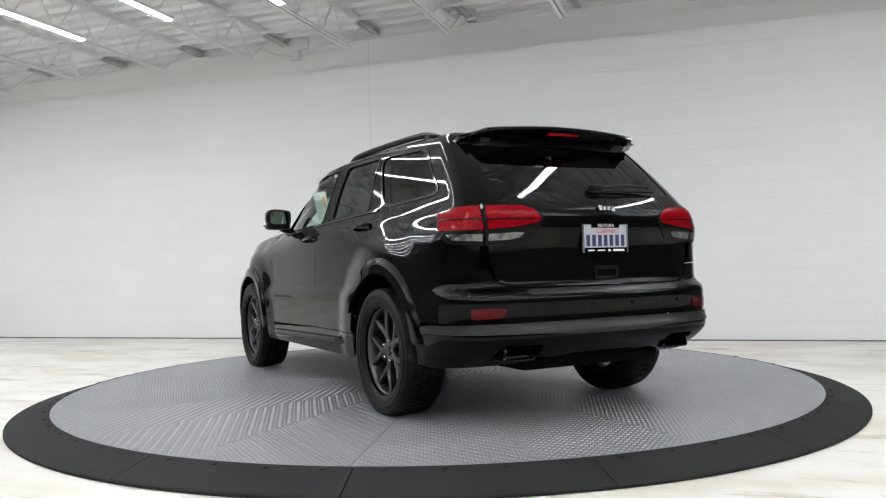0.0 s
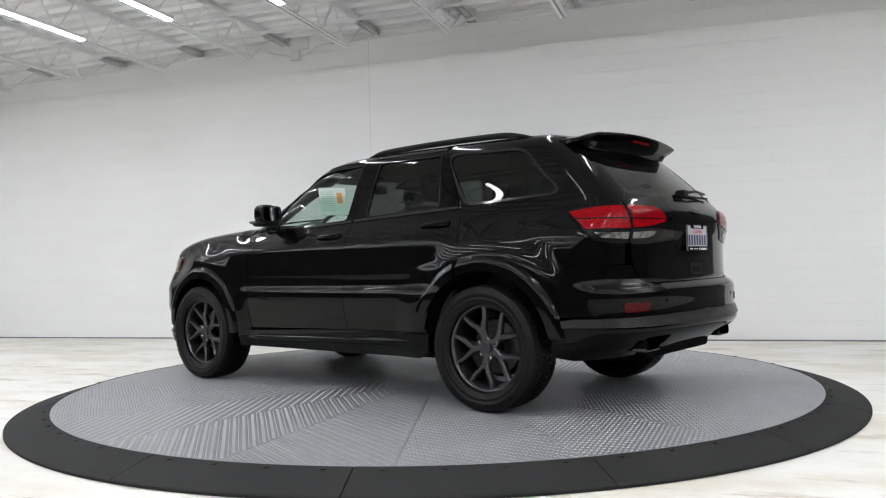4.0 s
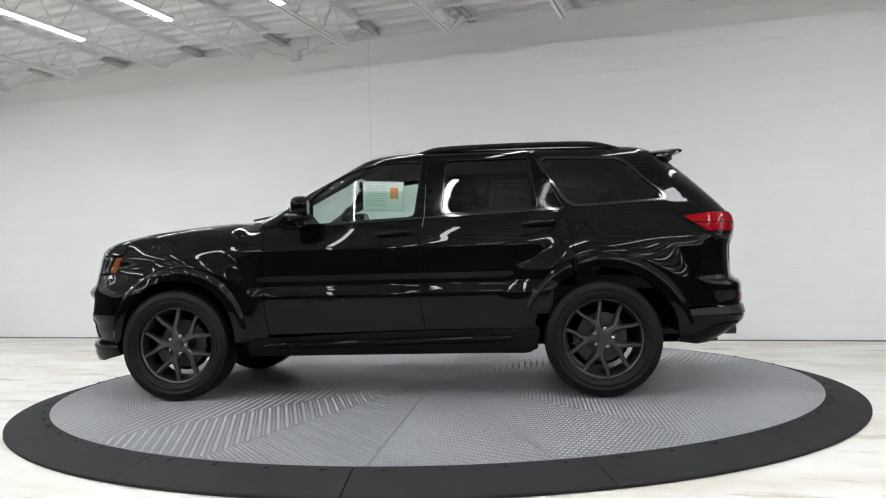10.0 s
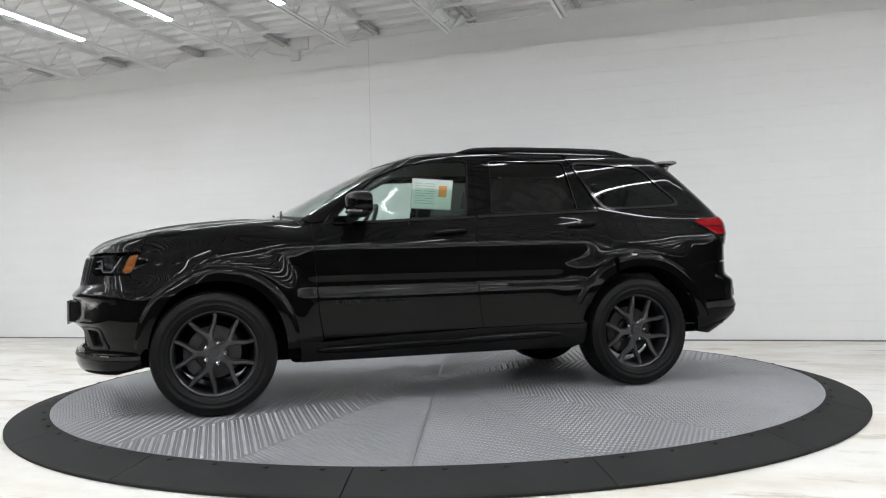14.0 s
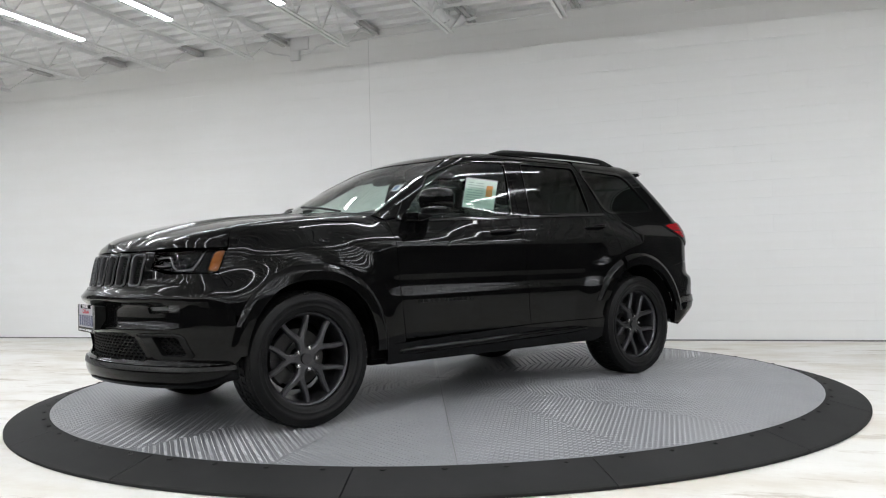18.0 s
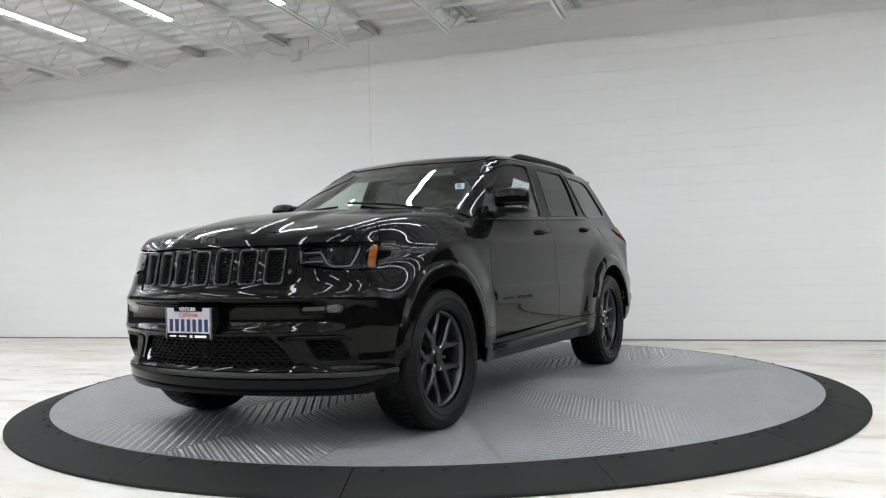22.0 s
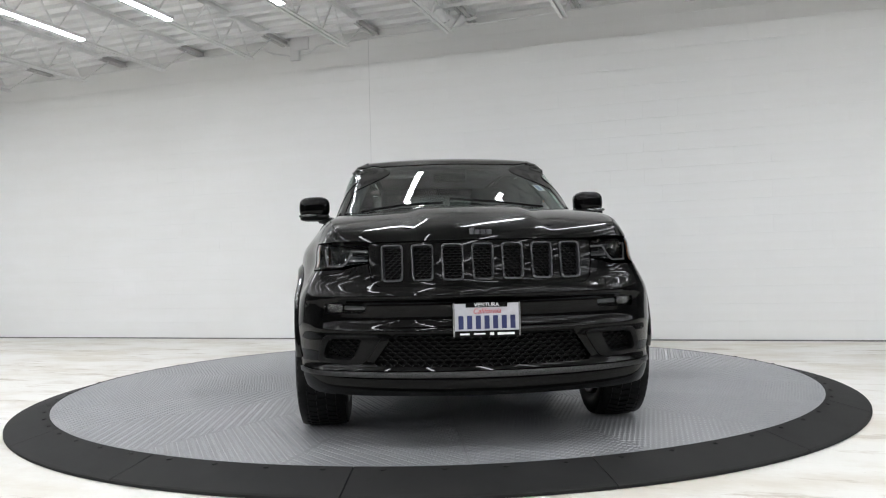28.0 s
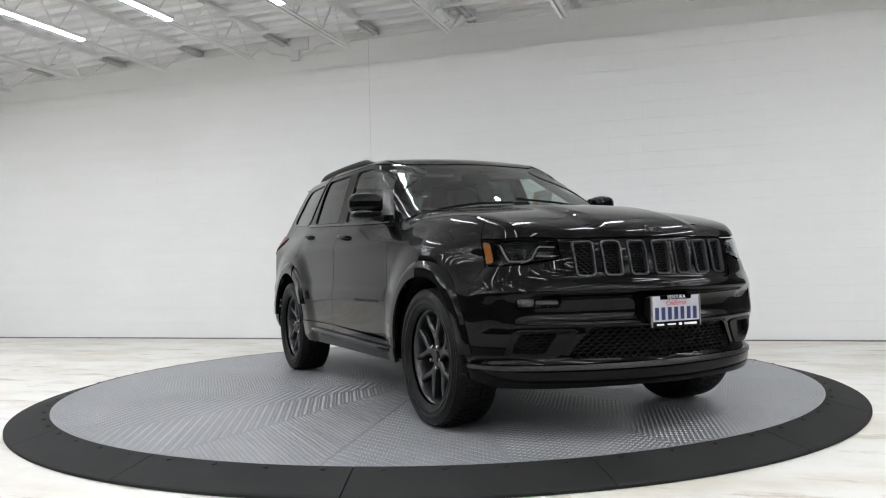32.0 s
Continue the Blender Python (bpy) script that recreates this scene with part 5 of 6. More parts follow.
# bumper in three bands
rb_arch = flank(sorted([p for p in arch_path(False, 0.40, 0.40, 60) if p[0] < -1.8 and 0.585 < p[1] < 0.70], key=lambda p: -p[1]))
rb = (u3((-1.905, 0.93, 0.83))[:0] + [(p[0], p[1]) for p in rb_arch[::-1]] + u3((-1.96, 0.92, 0.836), (-2.1, 0.88, 0.868), (-2.30, 0.74, 0.871)) + rr((0.70, 0.866), (0.664, 0.80), (0.606, 0.768), (0.51, 0.763), (0, 0.763), (0, 0.592), (0.5, 0.590)) + u3((-2.3, 0.78, 0.588), (-2.05, 0.90, 0.588)))
rear_bumper = panel("rear_bumper", wrap, rb, PAINT, open_at=at_centre, res=0.016, label="glossy black rear bumper cover")
panel("step_pad", wrap, rr((0, 0.757), (0.50, 0.757), (0.53, 0.745), (0.50, 0.728), (0, 0.728)), BAND, res=0.014, offset=0.004, open_at=at_centre, label="satin black bumper step pad")
band = rr((0, 0.588), (0.5, 0.586)) + u3((-2.3, 0.78, 0.583), (-2.05, 0.90, 0.575), (-1.935, 0.93, 0.555), (-1.94, 0.93, 0.52), (-2.05, 0.90, 0.53), (-2.3, 0.78, 0.532)) + rr((0.5, 0.528), (0.25, 0.515), (0, 0.515))
panel("bumper_band", wrap, band, BAND, offset=0.005, open_at=at_centre, label="satin grey lower bumper band")
CUT = rounded(rr((0.665, 0.465), (0.44, 0.470), (0.42, 0.395), (0.69, 0.385)), 0.02, 4)
low = rr((0, 0.512), (0.25, 0.512), (0.5, 0.525)) + u3((-2.3, 0.78, 0.529), (-2.05, 0.90, 0.527), (-1.94, 0.93, 0.517), (-1.935, 0.92, 0.36), (-2.05, 0.88, 0.34)) + rr((0.72, 0.345), (0.5, 0.355), (0.2, 0.40), (0, 0.405))
panel("rear_valance", wrap, low, GLOSS, [CUT], open_at=at_centre, flange=0.04, label="black plastic lower bumper")
for s in (1, -1):
    bm = bmesh.new()
    ring0 = rounded([(0.45, 0.378), (0.655, 0.378), (0.64, 0.458), (0.465, 0.458)], 0.02, 4)
    ring1 = rounded([(0.46, 0.387), (0.644, 0.387), (0.63, 0.449), (0.475, 0.449)], 0.018, 4)
    rows = [[bm.verts.new((x, s * a, b)) for a, b in r] for x, r in ((-2.20, ring0), (-2.366, ring0), (-2.373, ring1), (-2.24, ring1))]
    for r0, r1 in zip(rows, rows[1:]):
        for i in range(len(r0)):
            bm.faces.new((r0[i], r0[(i + 1) % len(r0)], r1[(i + 1) % len(r0)], r1[i]))
    bm.faces.new(rows[3])
    part("exhaust_tip", bm, TIP, car, "dark rectangular exhaust tip")
    bm = bmesh.new()
    add_pipe(bm, [(-2.2, s * 0.55, 0.41), (-1.95, s * 0.50, 0.40), (-1.2, s * 0.35, 0.34)], 0.03, 10)
    part("exhaust_pipe", bm, IRON, car)
panel("rear_reflector", wrap, rounded(u3((-2.295, 0.79, 0.664)) + rr((0.645, 0.662), (0.665, 0.614)) + u3((-2.295, 0.79, 0.608)), 0.01, 3), SMOKED_RED, offset=0.005, flange=0.008, label="red bumper reflector")
for yy in (0.50, 0.14):
    for s in (1, -1):
        q = behind(np.array([yy]), np.array([0.665]))[0]
        bm = bmesh.new()
        add_rod(bm, (q[0] + 0.004, s * yy, 0.665), (q[0] - 0.002, s * yy, 0.665), 0.011, 14)
        part("park_sensor", bm, GLOSS, car)

# roof spoiler, lofted across the car
bm = bmesh.new()
rows = []
for k in range(25):
    y = -0.63 + 1.26 * k / 24
    e = abs(y) / 0.63
    tip = -2.105 + 0.05 * e * e + 0.12 * sstep(0.84, 1.0, e)
    zt = 1.692 - 0.034 * e * e - 0.03 * sstep(0.8, 1.0, e)
    rz = float(above(np.array([-1.86]), np.array([y * 0.97]))[0][2])
    close = sstep(0.8, 1.0, e)
    drop = -0.008 * close
    sec = [(-1.84, rz + 0.001), (-1.90, rz + 0.006), (-1.98, rz * 0.4 + zt * 0.6 + 0.004), (tip + 0.02, zt), (tip, zt - 0.008), (tip - 0.002, zt - 0.022 - drop), (tip + 0.015, zt - 0.032 - drop), (max(-2.005, tip + 0.05), 1.615 + (zt - 1.645) * close), (max(-1.985, tip + 0.07), 1.575 + (zt - 1.605) * close), (-1.87, 1.59 + (zt - 1.61) * close)]
    rows.append([bm.verts.new((a, y, b)) for a, b in sec])
for r0, r1 in zip(rows, rows[1:]):
    for i in range(len(r0)):
        bm.faces.new((r0[i], r0[(i + 1) % len(r0)], r1[(i + 1) % len(r0)], r1[i]))
bm.faces.new(rows[0]), bm.faces.new(rows[-1][::-1])
bmesh.ops.recalc_face_normals(bm, faces=bm.faces[:])
for f in bm.faces:
    f.smooth = True
spoiler = part("roof_spoiler", bm, PAINT, car, "glossy black roof spoiler")
spoiler.data.set_sharp_from_angle(angle=radians(38))
part("brake_light", box(-2.078, -2.06, -0.11, 0.11, 1.640, 1.660, 0.004), RED, spoiler, "red high level brake light")
# rear wiper and roof aerial
wiper = box(-2.36, -2.30, -0.06, 0.02, 1.285, 1.325, 0.012)
wp = part("rear_wiper", wiper, SATIN, car, "black rear wiper")
bm = bmesh.new()
add_pipe(bm, [(-2.345, -0.02, 1.305), (-2.345, -0.2, 1.325), (-2.315, -0.42, 1.318)], 0.009, 8)
part("wiper_arm", bm, SATIN, wp)
bm = bmesh.new()
add_box(bm, -2.325, -2.305, -0.46, -0.02, 1.285, 1.297, 0.003)
part("wiper_blade", bm, SATIN, wp)
bm = bmesh.new()
vs = [bm.verts.new(v) for v in ((-1.62, -0.02, 1.69), (-1.62, 0.02, 1.69), (-1.44, 0.012, 1.695), (-1.44, -0.012, 1.695), (-1.615, 0, 1.745), (-1.58, 0, 1.742))]
for f in ((0, 1, 4), (1, 2, 5, 4), (0, 4, 5, 3), (2, 3, 5), (0, 3, 2, 1)):
    bm.faces.new([vs[i] for i in f])
part("roof_aerial", bm, SATIN, car, "small fin aerial on the roof")

# ---- roof rails ----
for s in (1, -1):
    path = curve([(-0.17, 0.598, 1.688), (-0.26, 0.606, 1.712), (-0.38, 0.608, 1.733), (-0.7, 0.606, 1.741), (-1.1, 0.602, 1.741), (-1.42, 0.597, 1.733), (-1.56, 0.592, 1.712), (-1.68, 0.585, 1.680)], 4)
    bm = bmesh.new()
    rows = []
    for k, p in enumerate(path):
        e = min(k, len(path) - 1 - k) / 4
        h = 0.004 + 0.014 * min(e / 2, 1) ** 0.7
        rows.append([bm.verts.new((p[0], s * p[1] + (0.010 + 0.007 * min(e, 1)) * math.cos(2 * math.pi * j / 10), p[2] - 0.019 + h * math.sin(2 * math.pi * j / 10) * (1 if j < 5 else 1.3))) for j in range(10)])
    for r0, r1 in zip(rows, rows[1:]):
        for j in range(10):
            bm.faces.new((r0[j], r0[(j + 1) % 10], r1[(j + 1) % 10], r1[j]))
    bm.faces.new(rows[0]), bm.faces.new(rows[-1][::-1])
    rail = part("roof_rail", bm, SATIN, car, "satin black roof rail", smooth=True)
    for xa in (-0.27, -1.50):
        part("rail_foot", box(xa - 0.035, xa + 0.035, s * 0.602 - 0.011, s * 0.602 + 0.011, 1.665, 1.702, 0.006), SATIN, rail)

# ---- mirrors ----
def blob(c, r, n1=0.55, n2=0.6, seg=22):
    """A rounded block (superellipsoid)."""
    bm = bmesh.new()
    rows = []
    for i in range(1, seg):
        v = -math.pi / 2 + math.pi * i / seg
        cv, sv = math.cos(v) ** n1, math.copysign(abs(math.sin(v)) ** n1, math.sin(v))
        row = []
        for j in range(seg * 2):
            h = math.pi * j / seg
            ch, sh = math.cos(h), math.sin(h)
            row.append(bm.verts.new((c[0] + r[0] * cv * math.copysign(abs(ch) ** n2, ch), c[1] + r[1] * cv * math.copysign(abs(sh) ** n2, sh), c[2] + r[2] * sv)))
        rows.append(row)
    for r0, r1 in zip(rows, rows[1:]):
        for j in range(len(r0)):
            bm.faces.new((r0[j], r0[(j + 1) % len(r0)], r1[(j + 1) % len(r0)], r1[j]))
    bm.faces.new(rows[0][::-1]), bm.faces.new(rows[-1])
    return bm


MIRROR = Mat("dimmed_mirror_glass", grey(0.22), 0.02, 1.0).m
for s in (1, -1):
    bm = blob((0.552, s * 0.958, 1.312), (0.072, 0.106, 0.073), 0.62, 0.66)
    for v in bm.verts:
        if v.co.x < 0.497:
            v.co.x = 0.497 - (0.497 - v.co.x) * 0.15
        v.co.x -= 0.25 * (abs(v.co.y) - 0.93) * (1 if v.co.x > 0.5 else 0.1)
    cap = part("wing_mirror", bm, PAINT, car, "glossy black wing mirror", smooth=True)
    bm = blob((0.552, s * 0.955, 1.243), (0.070, 0.100, 0.026))
    part("mirror_base", bm, SATIN, cap, "satin black mirror base", smooth=True)
    bm = blob((0.585, s * 0.995, 1.252), (0.055, 0.066, 0.012), 0.5, 0.5, 14)
    part("mirror_signal", bm, CLEAR, cap, "clear mirror turn signal", smooth=True)
    bm = bmesh.new()
    add_pipe(bm, [(0.60, s * 0.80, 1.195), (0.585, s * 0.86, 1.212), (0.56, s * 0.92, 1.228)], 0.026, 10)
    part("mirror_arm", bm, SATIN, cap, smooth=True)
    part("mirror_glass", box(-0.002, 0.002, -0.08, 0.08, -0.055, 0.055, 0.0), MIRROR, cap, m=pose(0.487, s * 0.955, 1.31, 0, 0, s * 4))
    bm = bmesh.new()
    loops = []
    for grow, xr in ((0.0, 0.503), (0.0, 0.480), (-0.009, 0.478), (-0.010, 0.490)):
        out = rounded([(s * 0.955 - 0.091 - grow, 1.31 - 0.060 - grow), (s * 0.955 + 0.091 + grow, 1.31 - 0.060 - grow), (s * 0.955 + 0.091 + grow, 1.31 + 0.062 + grow), (s * 0.955 - 0.091 - grow, 1.31 + 0.062 + grow)], 0.035, 5)
        loops.append([bm.verts.new((xr, a, b)) for a, b in out])
    for r0, r1 in zip(loops, loops[1:]):
        for j in range(len(r0)):
            bm.faces.new((r0[j], r0[(j + 1) % len(r0)], r1[(j + 1) % len(r0)], r1[j]))
    part("mirror_rim", bm, SATIN, cap, smooth=True)
    part("mirror_mount", box(0.56, 0.70, s * 0.832 - 0.02, s * 0.832 + 0.015, 1.178, 1.235, 0.012), GLOSS, cap)

# ---- door handles, fuel flap ----
for s in (1, -1):
    for x0, x1, z0, z1 in ((0.045, -0.205, 1.108, 1.122), (-0.935, -1.175, 1.150, 1.163)):
        ym = float(wrap(np.array([(x0 + x1) / 2]), np.array([(z0 + z1) / 2]))[0][1])
        bm = bmesh.new()
        pts = [(x0, s * (ym - 0.006), z0), (x0 - 0.03, s * (ym + 0.022), z0 + 0.004), ((x0 + x1) / 2, s * (ym + 0.03), (z0 + z1) / 2 + 0.004), (x1 + 0.03, s * (ym + 0.022), z1 + 0.003), (x1, s * (ym - 0.006), z1)]
        rows = []
        for p in curve(pts, 4):
            rows.append([bm.verts.new((p[0], p[1] + 0.008 * math.cos(2 * math.pi * j / 10), p[2] + 0.0125 * math.sin(2 * math.pi * j / 10))) for j in range(10)])
        for r0, r1 in zip(rows, rows[1:]):
            for j in range(10):
                bm.faces.new((r0[j], r0[(j + 1) % 10], r1[(j + 1) % 10], r1[j]))
        bm.faces.new(rows[0]), bm.faces.new(rows[-1][::-1])
        h = part("door_handle", bm, PAINT, car, "glossy black pull handle", smooth=True)
        cup = rounded([((x0 + x1) / 2 + 0.045, z0 + 0.03), ((x0 + x1) / 2 + 0.05, z0 - 0.022), ((x0 + x1) / 2 - 0.05, z1 - 0.026), ((x0 + x1) / 2 - 0.045, z1 + 0.03)], 0.02, 4)
        v = sheet(wrap, cup, offset=0.0015, flange=0.003, res=0.015)
        part("handle_cup", sheet_mesh("handle_cup", [v], s < 0), GLOSS, h)
panel("fuel_flap", wrap, flank(rounded([(-1.495, 1.192), (-1.725, 1.192), (-1.735, 1.075), (-1.515, 1.058)], 0.03, 5)), PAINT, both=False, offset=0.0022, flange=0.006, parent=quarter_ob[0])

# ---- number plates: figures stand as plain bars ----
PLATE_WHITE = mottled("plate_white", (0.40, 0.40, 0.43), (0.46, 0.46, 0.49), 30, 0.4, 0.05, 200)
PLATE_BLUE = Mat("plate_dark_blue", (0.012, 0.02, 0.09), 0.4).m
PLATE_RED = Mat("plate_red_script", (0.45, 0.02, 0.03), 0.4).m
PLATE_FRAME = mottled("chromed_plate_frame", grey(0.25), grey(0.3), 20, 0.25, 0.05, 200, metal=0.6)
PRINT_WHITE = Mat("white_print", grey(0.75), 0.5).m


def words(text, size, material, parent, m, shear=0.0, name="lettering"):
    c = bpy.data.curves.new("words", "FONT")
    c.body, c.size, c.align_x, c.align_y, c.extrude, c.shear = text, size, "CENTER", "CENTER", 0.0004, shear
    tmp = bpy.data.objects.new("words", c)
    me = bpy.data.meshes.new_from_object(tmp)
    bpy.data.objects.remove(tmp)
    return part(name, me, material, parent, m=m)


def number_plate(m):
    """Faces +x, about 31 by 16 cm, lower edge at z = 0; y to its right as seen from ahead is minus."""
    p = part("number_plate", box(-0.004, 0.0, -0.152, 0.152, 0.004, 0.154, 0.0015), PLATE_WHITE, car, "white number plate with dark blue figures in a frame", m=m)
    for y in (-0.154, 0.154):
        part("frame_side", box(-0.006, 0.005, y - 0.004, y + 0.004, 0.0, 0.158, 0.002), PLATE_FRAME, p, "bright plate frame")
    part("frame_top", box(-0.006, 0.004, -0.098, 0.098, 0.136, 0.159, 0.002), GLOSS, p, "black plate frame band")
    part("frame_foot", box(-0.006, 0.005, -0.150, 0.150, 0.0, 0.028, 0.002), GLOSS, p, "black plate frame band")
    face = pose(0.0055, 0, 0, 90, 0, 90)
    words("VENTURA", 0.026, PRINT_WHITE, p, pose(0, 0, 0.1475) @ face)
    words("California", 0.034, PLATE_RED, p, pose(-0.003, 0, 0.118) @ face, 0.3)
    for k in range(7):
        y = 0.122 - 0.0405 * k
        bm = bmesh.new()
        add_box(bm, 0.0002, 0.0012, y - 0.012, y + 0.012, 0.036, 0.098, 0.0)
        part("figure_bar", bm, PLATE_BLUE, p, "dark blue bar")
    for y, w, h in ((0.088, 0.04, 0.007), (0.022, 0.009, 0.008), (-0.035, 0.026, 0.004), (-0.105, 0.022, 0.005)):
        part("frame_bar", box(0.005, 0.006, y - w, y + w, 0.014 - h, 0.014 + h * 0.6), PRINT_WHITE, p)
    return p


number_plate(pose(2.404, 0.0, 0.560))
part("plate_mount", box(2.33, 2.398, -0.14, 0.14, 0.575, 0.71, 0.01), SATIN, car)
number_plate(pose(-2.427, 0.0, 0.942, 0, 0, 180))

# ---- cabin ----
panel("headliner", above, [(0.27, 0.0), (0.25, 0.30), (0.20, 0.52), (0.12, 0.55), (-1.8, 0.50), (-1.8, -0.50), (0.12, -0.55), (0.20, -0.52), (0.25, -0.30)], HEADLINER, both=False, offset=-0.05, flange=0, res=0.12)
bm = bmesh.new()
rows = []
for k in range(13):
    y = -0.74 + 1.48 * k / 12
    hump = 0.075 * math.exp(-((y - 0.38) / 0.16) ** 2)
    sec = [(0.98, 1.18), (0.80, 1.215 + hump * 0.5), (0.62, 1.215 + hump), (0.50, 1.15), (0.46, 1.05), (0.52, 0.85), (0.55, 0.6), (0.98, 0.6)]
    rows.append([bm.verts.new((a, y, b)) for a, b in sec])
for r0, r1 in zip(rows, rows[1:]):
    for i in range(len(r0)):
        bm.faces.new((r0[i], r0[(i + 1) % len(r0)], r1[(i + 1) % len(r0)], r1[i]))
bm.faces.new(rows[0]), bm.faces.new(rows[-1][::-1])
part("dashboard", bm, CLOTH, car, "black dashboard")
bm = bmesh.new()
tor = []
for j in range(32):
    a = 2 * math.pi * j / 32
    tor.append((0, 0.185 * math.cos(a), 0.185 * math.sin(a)))
add_pipe(bm, tor + [tor[0]], 0.016, 8)
add_box(bm, -0.015, 0.03, -0.07, 0.07, -0.05, 0.05, 0.012)
add_box(bm, -0.008, 0.012, -0.18, 0.18, -0.02, 0.02, 0.004)
part("steering_wheel", bm, CLOTH, car, "black steering wheel", smooth=True, m=pose(0.40, 0.38, 1.165, 0, -24, 0))
trim3 = screen3 - slope(screen3) * 0.050 - np.stack([np.zeros(len(screen3)), np.full(len(screen3), 0.012), np.zeros(len(screen3))], 1)
for s in (1, -1):
    bm = bmesh.new()
    add_pipe(bm, [(p[0], s * p[1], p[2]) for p in trim3], 0.034, 10)
    part("pillar_trim", bm, CLOTH, car, "dark lining of the windscreen pillar", smooth=True)
    part("sun_visor", box(-0.075, 0.075, -0.19, 0.19, -0.010, 0.010, 0.006), HEADLINER, car, "grey sun visor folded up", m=pose(0.15, s * 0.33, 1.575, 0, 20, 0))


def seat(x, y, w, name, back=0.66, tilt=14):
    st = part(name, box(x - 0.27, x + 0.25, y - w, y + w, 0.55, 0.74, 0.06), CLOTH, car, "dark leather seat")
    part("seat_back", box(-0.07, 0.07, -w, w, 0.0, back, 0.06), CLOTH, st, m=pose(x - 0.26, y, 0.68, 0, -tilt, 0))
    for yy in ((0,) if w < 0.4 else (-0.4, 0.4)):
        part("head_rest", box(-0.05, 0.05, -0.13, 0.13, 0.0, 0.19, 0.045), CLOTH, st, m=pose(x - 0.26 - (back + 0.04) * math.sin(radians(tilt)), y + yy, 0.68 + (back + 0.03) * math.cos(radians(tilt)), 0, -tilt, 0))


seat(-0.20, 0.38, 0.25, "front_seat")
seat(-0.20, -0.38, 0.25, "front_seat")
seat(-1.08, 0.0, 0.66, "rear_seat", 0.60, 20)
part("load_floor", box(-2.2, -1.3, -0.66, 0.66, 0.70, 0.80, 0.02), CLOTH, car)
part("centre_console", box(-0.4, 0.5, -0.12, 0.12, 0.55, 0.88, 0.04), CLOTH, car)
bm = blob((0.30, 0.0, 1.53), (0.02, 0.12, 0.035), 0.5, 0.5, 12)
part("inside_mirror", bm, SATIN, car, "inside rear view mirror", smooth=True)
for s in (1, -1):
    part("door_card", box(-1.15, 0.75, s * 0.80 - 0.03, s * 0.80 + 0.03, 0.55, 1.16, 0.03), CLOTH, car, "black door lining")

# paper in the driver's window and the small label on the windscreen
PAPER = mottled("pale_green_paper", (0.55, 0.66, 0.60), (0.60, 0.70, 0.64), 12, 0.6, 0.05, 200)
INK = Mat("grey_print", (0.30, 0.38, 0.36), 0.6).m
ORANGE = Mat("orange_print", (0.62, 0.28, 0.09), 0.6).m
BLUE_INK = Mat("blue_print", (0.10, 0.14, 0.30), 0.6).m
paper_at = Matrix.Translation((0.006, 0.766, 1.381)) @ pose(0, 0, 0, 0, -3.2, 0) @ pose(0, 0, 0, -12.5, 0, 0)
paper = part("window_sheet", box(-0.139, 0.139, -0.001, 0.001, -0.098, 0.098), PAPER, car, "pale green price sheet behind the window", m=paper_at)
part("sheet_border", box(-0.145, 0.145, -0.003, -0.0015, -0.104, 0.104), PLATE_WHITE, paper)
for side, yy in ((1, 0.0015), (-1, -0.0045)):
    part("print_block", box(-0.105, -0.047, yy, yy + 0.0008, -0.015, 0.062), ORANGE, paper, "orange printed square")
for k in range(9):
    z = 0.072 - 0.017 * k
    part("print_bar", box(-0.02, 0.055 + 0.018 * (k % 3), 0.0015, 0.0022, z - 0.002, z + 0.002), INK, paper)
    part("print_bar", box(0.075, 0.122, 0.0015, 0.0022, z - 0.002, z + 0.002), INK, paper)
q = above(np.array([0.60]), np.array([0.602]))[0]
nq = slope(np.array([q]))[0]
lab_m = Matrix.Translation(Vector(q) - Vector(nq) * 0.008) @ Vector(nq).to_track_quat("Z", "Y").to_matrix().to_4x4()
lab = part("screen_label", box(-0.03, 0.03, -0.045, 0.045, -0.001, 0.001), PRINT_WHITE, car, "small printed label inside the windscreen", m=lab_m)
part("label_print", box(-0.022, 0.010, -0.037, 0.037, 0.0012, 0.0018), BLUE_INK, lab)
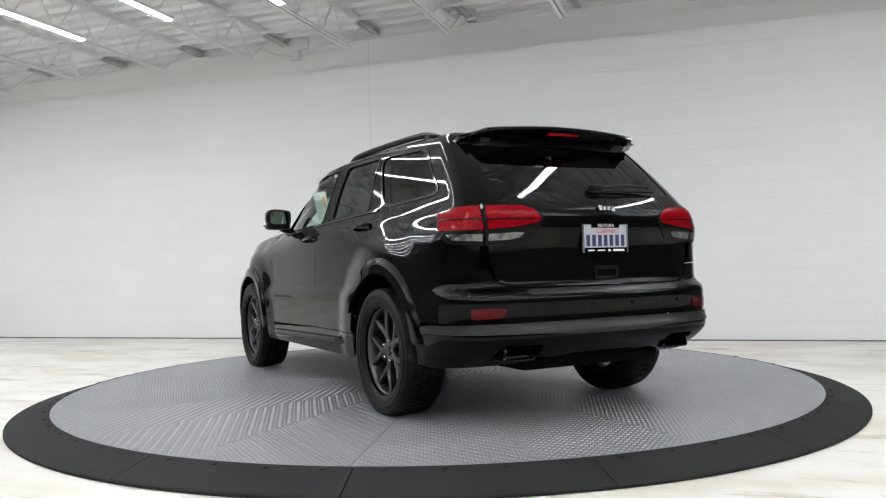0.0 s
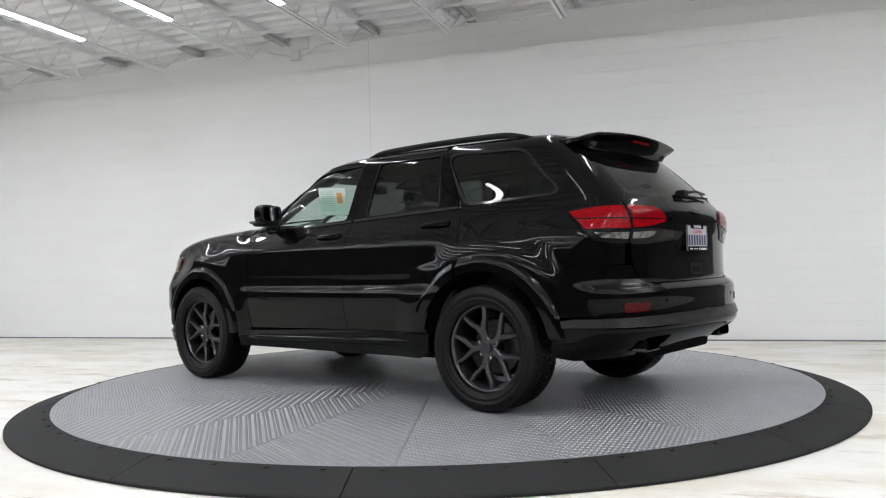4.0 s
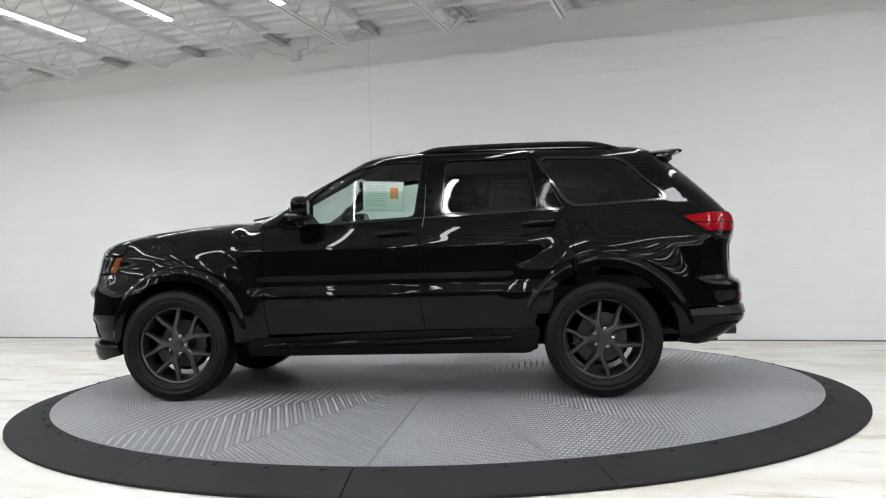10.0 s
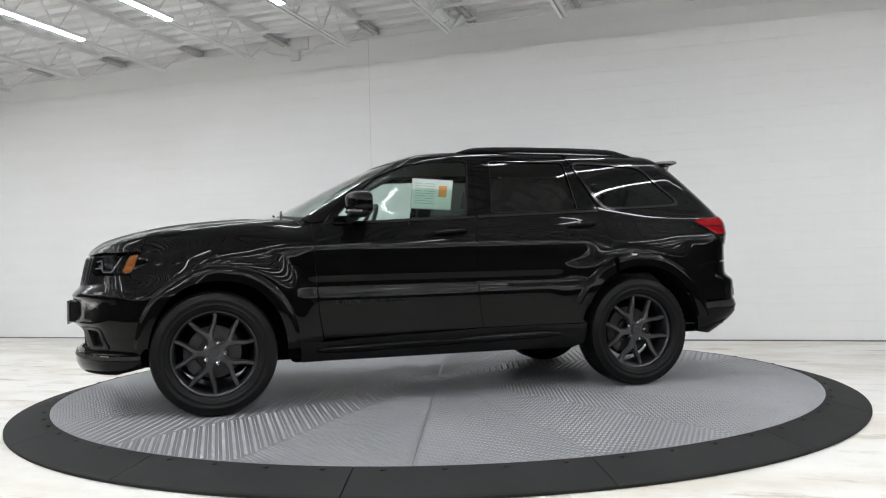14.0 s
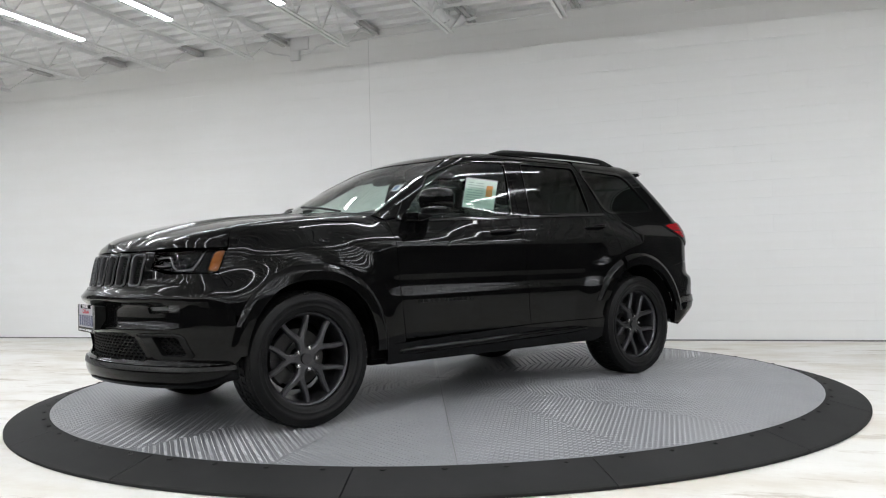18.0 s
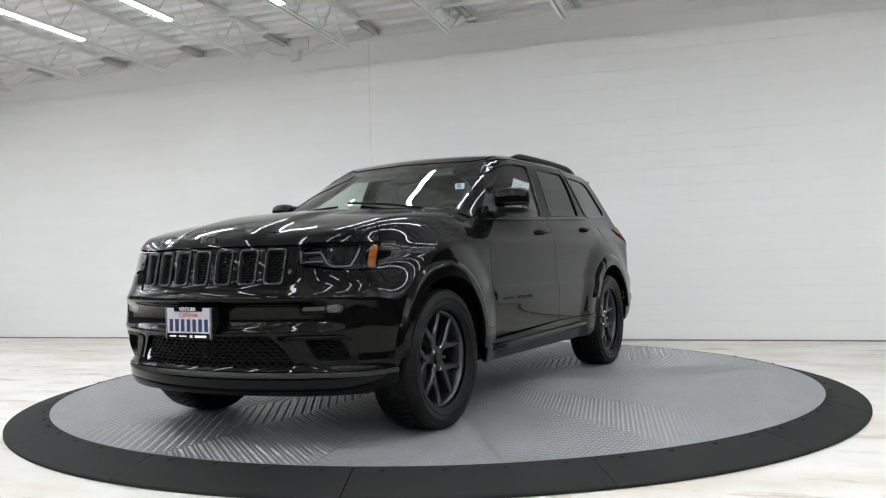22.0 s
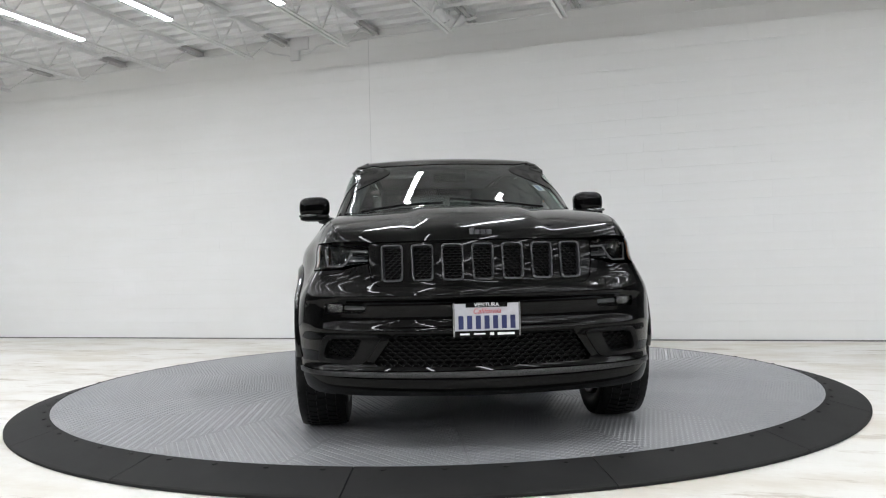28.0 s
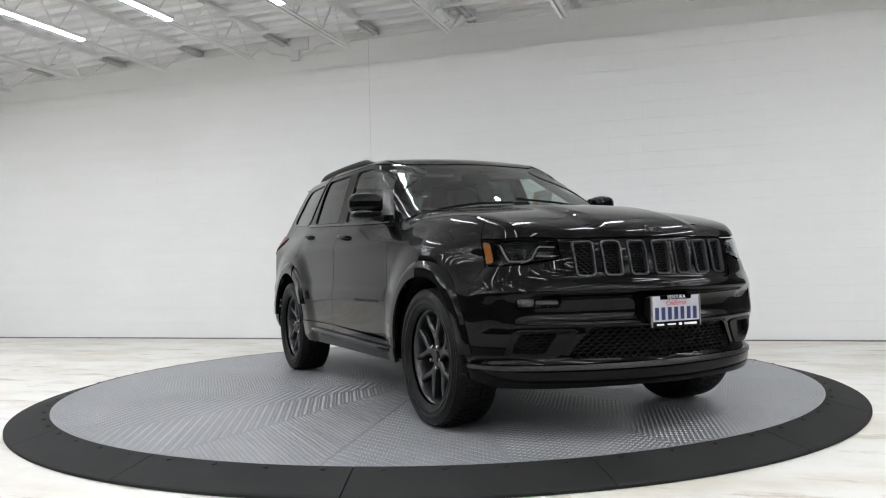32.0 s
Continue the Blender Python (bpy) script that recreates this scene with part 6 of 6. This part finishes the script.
# front wipers
for y0, y1 in ((0.55, -0.05), (-0.1, -0.62)):
    pa = above(np.array([1.01, 0.985, 0.955]), np.array([y0, (y0 + y1) / 2, y1]))
    bm = bmesh.new()
    add_pipe(bm, [(p[0], p[1], p[2] + 0.014) for p in pa], 0.008, 6)
    part("front_wiper", bm, SATIN, car, "black windscreen wiper")
cowl = sheet(above, [(1.086, 0.0), (1.072, 0.3), (1.002, 0.6), (0.942, 0.75), (0.905, 0.825), (0.86, 0.735), (0.93, 0.6), (1.0, 0.3), (1.02, 0.0)], offset=-0.01, open_at=at_centre)
for s in (0, 1):
    part("cowl", sheet_mesh("cowl", [cowl], bool(s)), GRAIN, car, "black plastic scuttle")

# ---- the back wall's blocks ----
BL, BH = 0.4064, 0.2032


def block_mesh(w):
    x, h = w / 2 - 0.0001, BH / 2 - 0.0018
    c = 0.0016
    v = [(-x, 0.006, -h), (x, 0.006, -h), (x, 0.006, h), (-x, 0.006, h), (-x, c, -h), (x, c, -h), (x, c, h), (-x, c, h), (-x + c * 0.12, 0, -h + c), (x - c * 0.12, 0, -h + c), (x - c * 0.12, 0, h - c), (-x + c * 0.12, 0, h - c)]
    f = [(8, 9, 10, 11), (4, 5, 9, 8), (5, 6, 10, 9), (6, 7, 11, 10), (7, 4, 8, 11), (0, 1, 5, 4), (1, 2, 6, 5), (2, 3, 7, 6), (3, 0, 4, 7)]
    return v, f


bv, bf = block_mesh(BL)
block_me = pydata("block", bv, bf)
block_me.materials.append(WALL)
rest_v, rest_f, made = [], [], 0
for row in range(20):
    z = 0.032 + BH * (row + 0.5)
    x = -7.9 + (BL / 2 if row % 2 else 0)
    while x < 6.0:
        if x > 0.2 and made < 300 and z < 4.1:
            b = part("block", block_me, None, wall_back, m=pose(x, 0, z))
            made += 1
        else:
            k = len(rest_v)
            rest_v += [(a + x, b2, c2 + z) for a, b2, c2 in bv]
            rest_f += [tuple(i + k for i in q) for q in bf]
        x += BL
tagged(part("block_field", pydata("block_field", rest_v, rest_f), WALL, wall_back), kind="stuff")


# ---- everything that moves ----
def motions():
    times = [float(k) for k in range(0, 33)]
    walk(table, [(t, pose(0, 0, 0, 0, 0, heading(t))) for t in times])
    rows = []
    for t in times:
        a = radians(heading(t))
        ox, oy = CAR_AT
        rows.append((t, pose(ox * math.cos(a) - oy * math.sin(a), ox * math.sin(a) + oy * math.cos(a), PLAT, 0, 0, heading(t))))
    walk(car, rows)


motions()
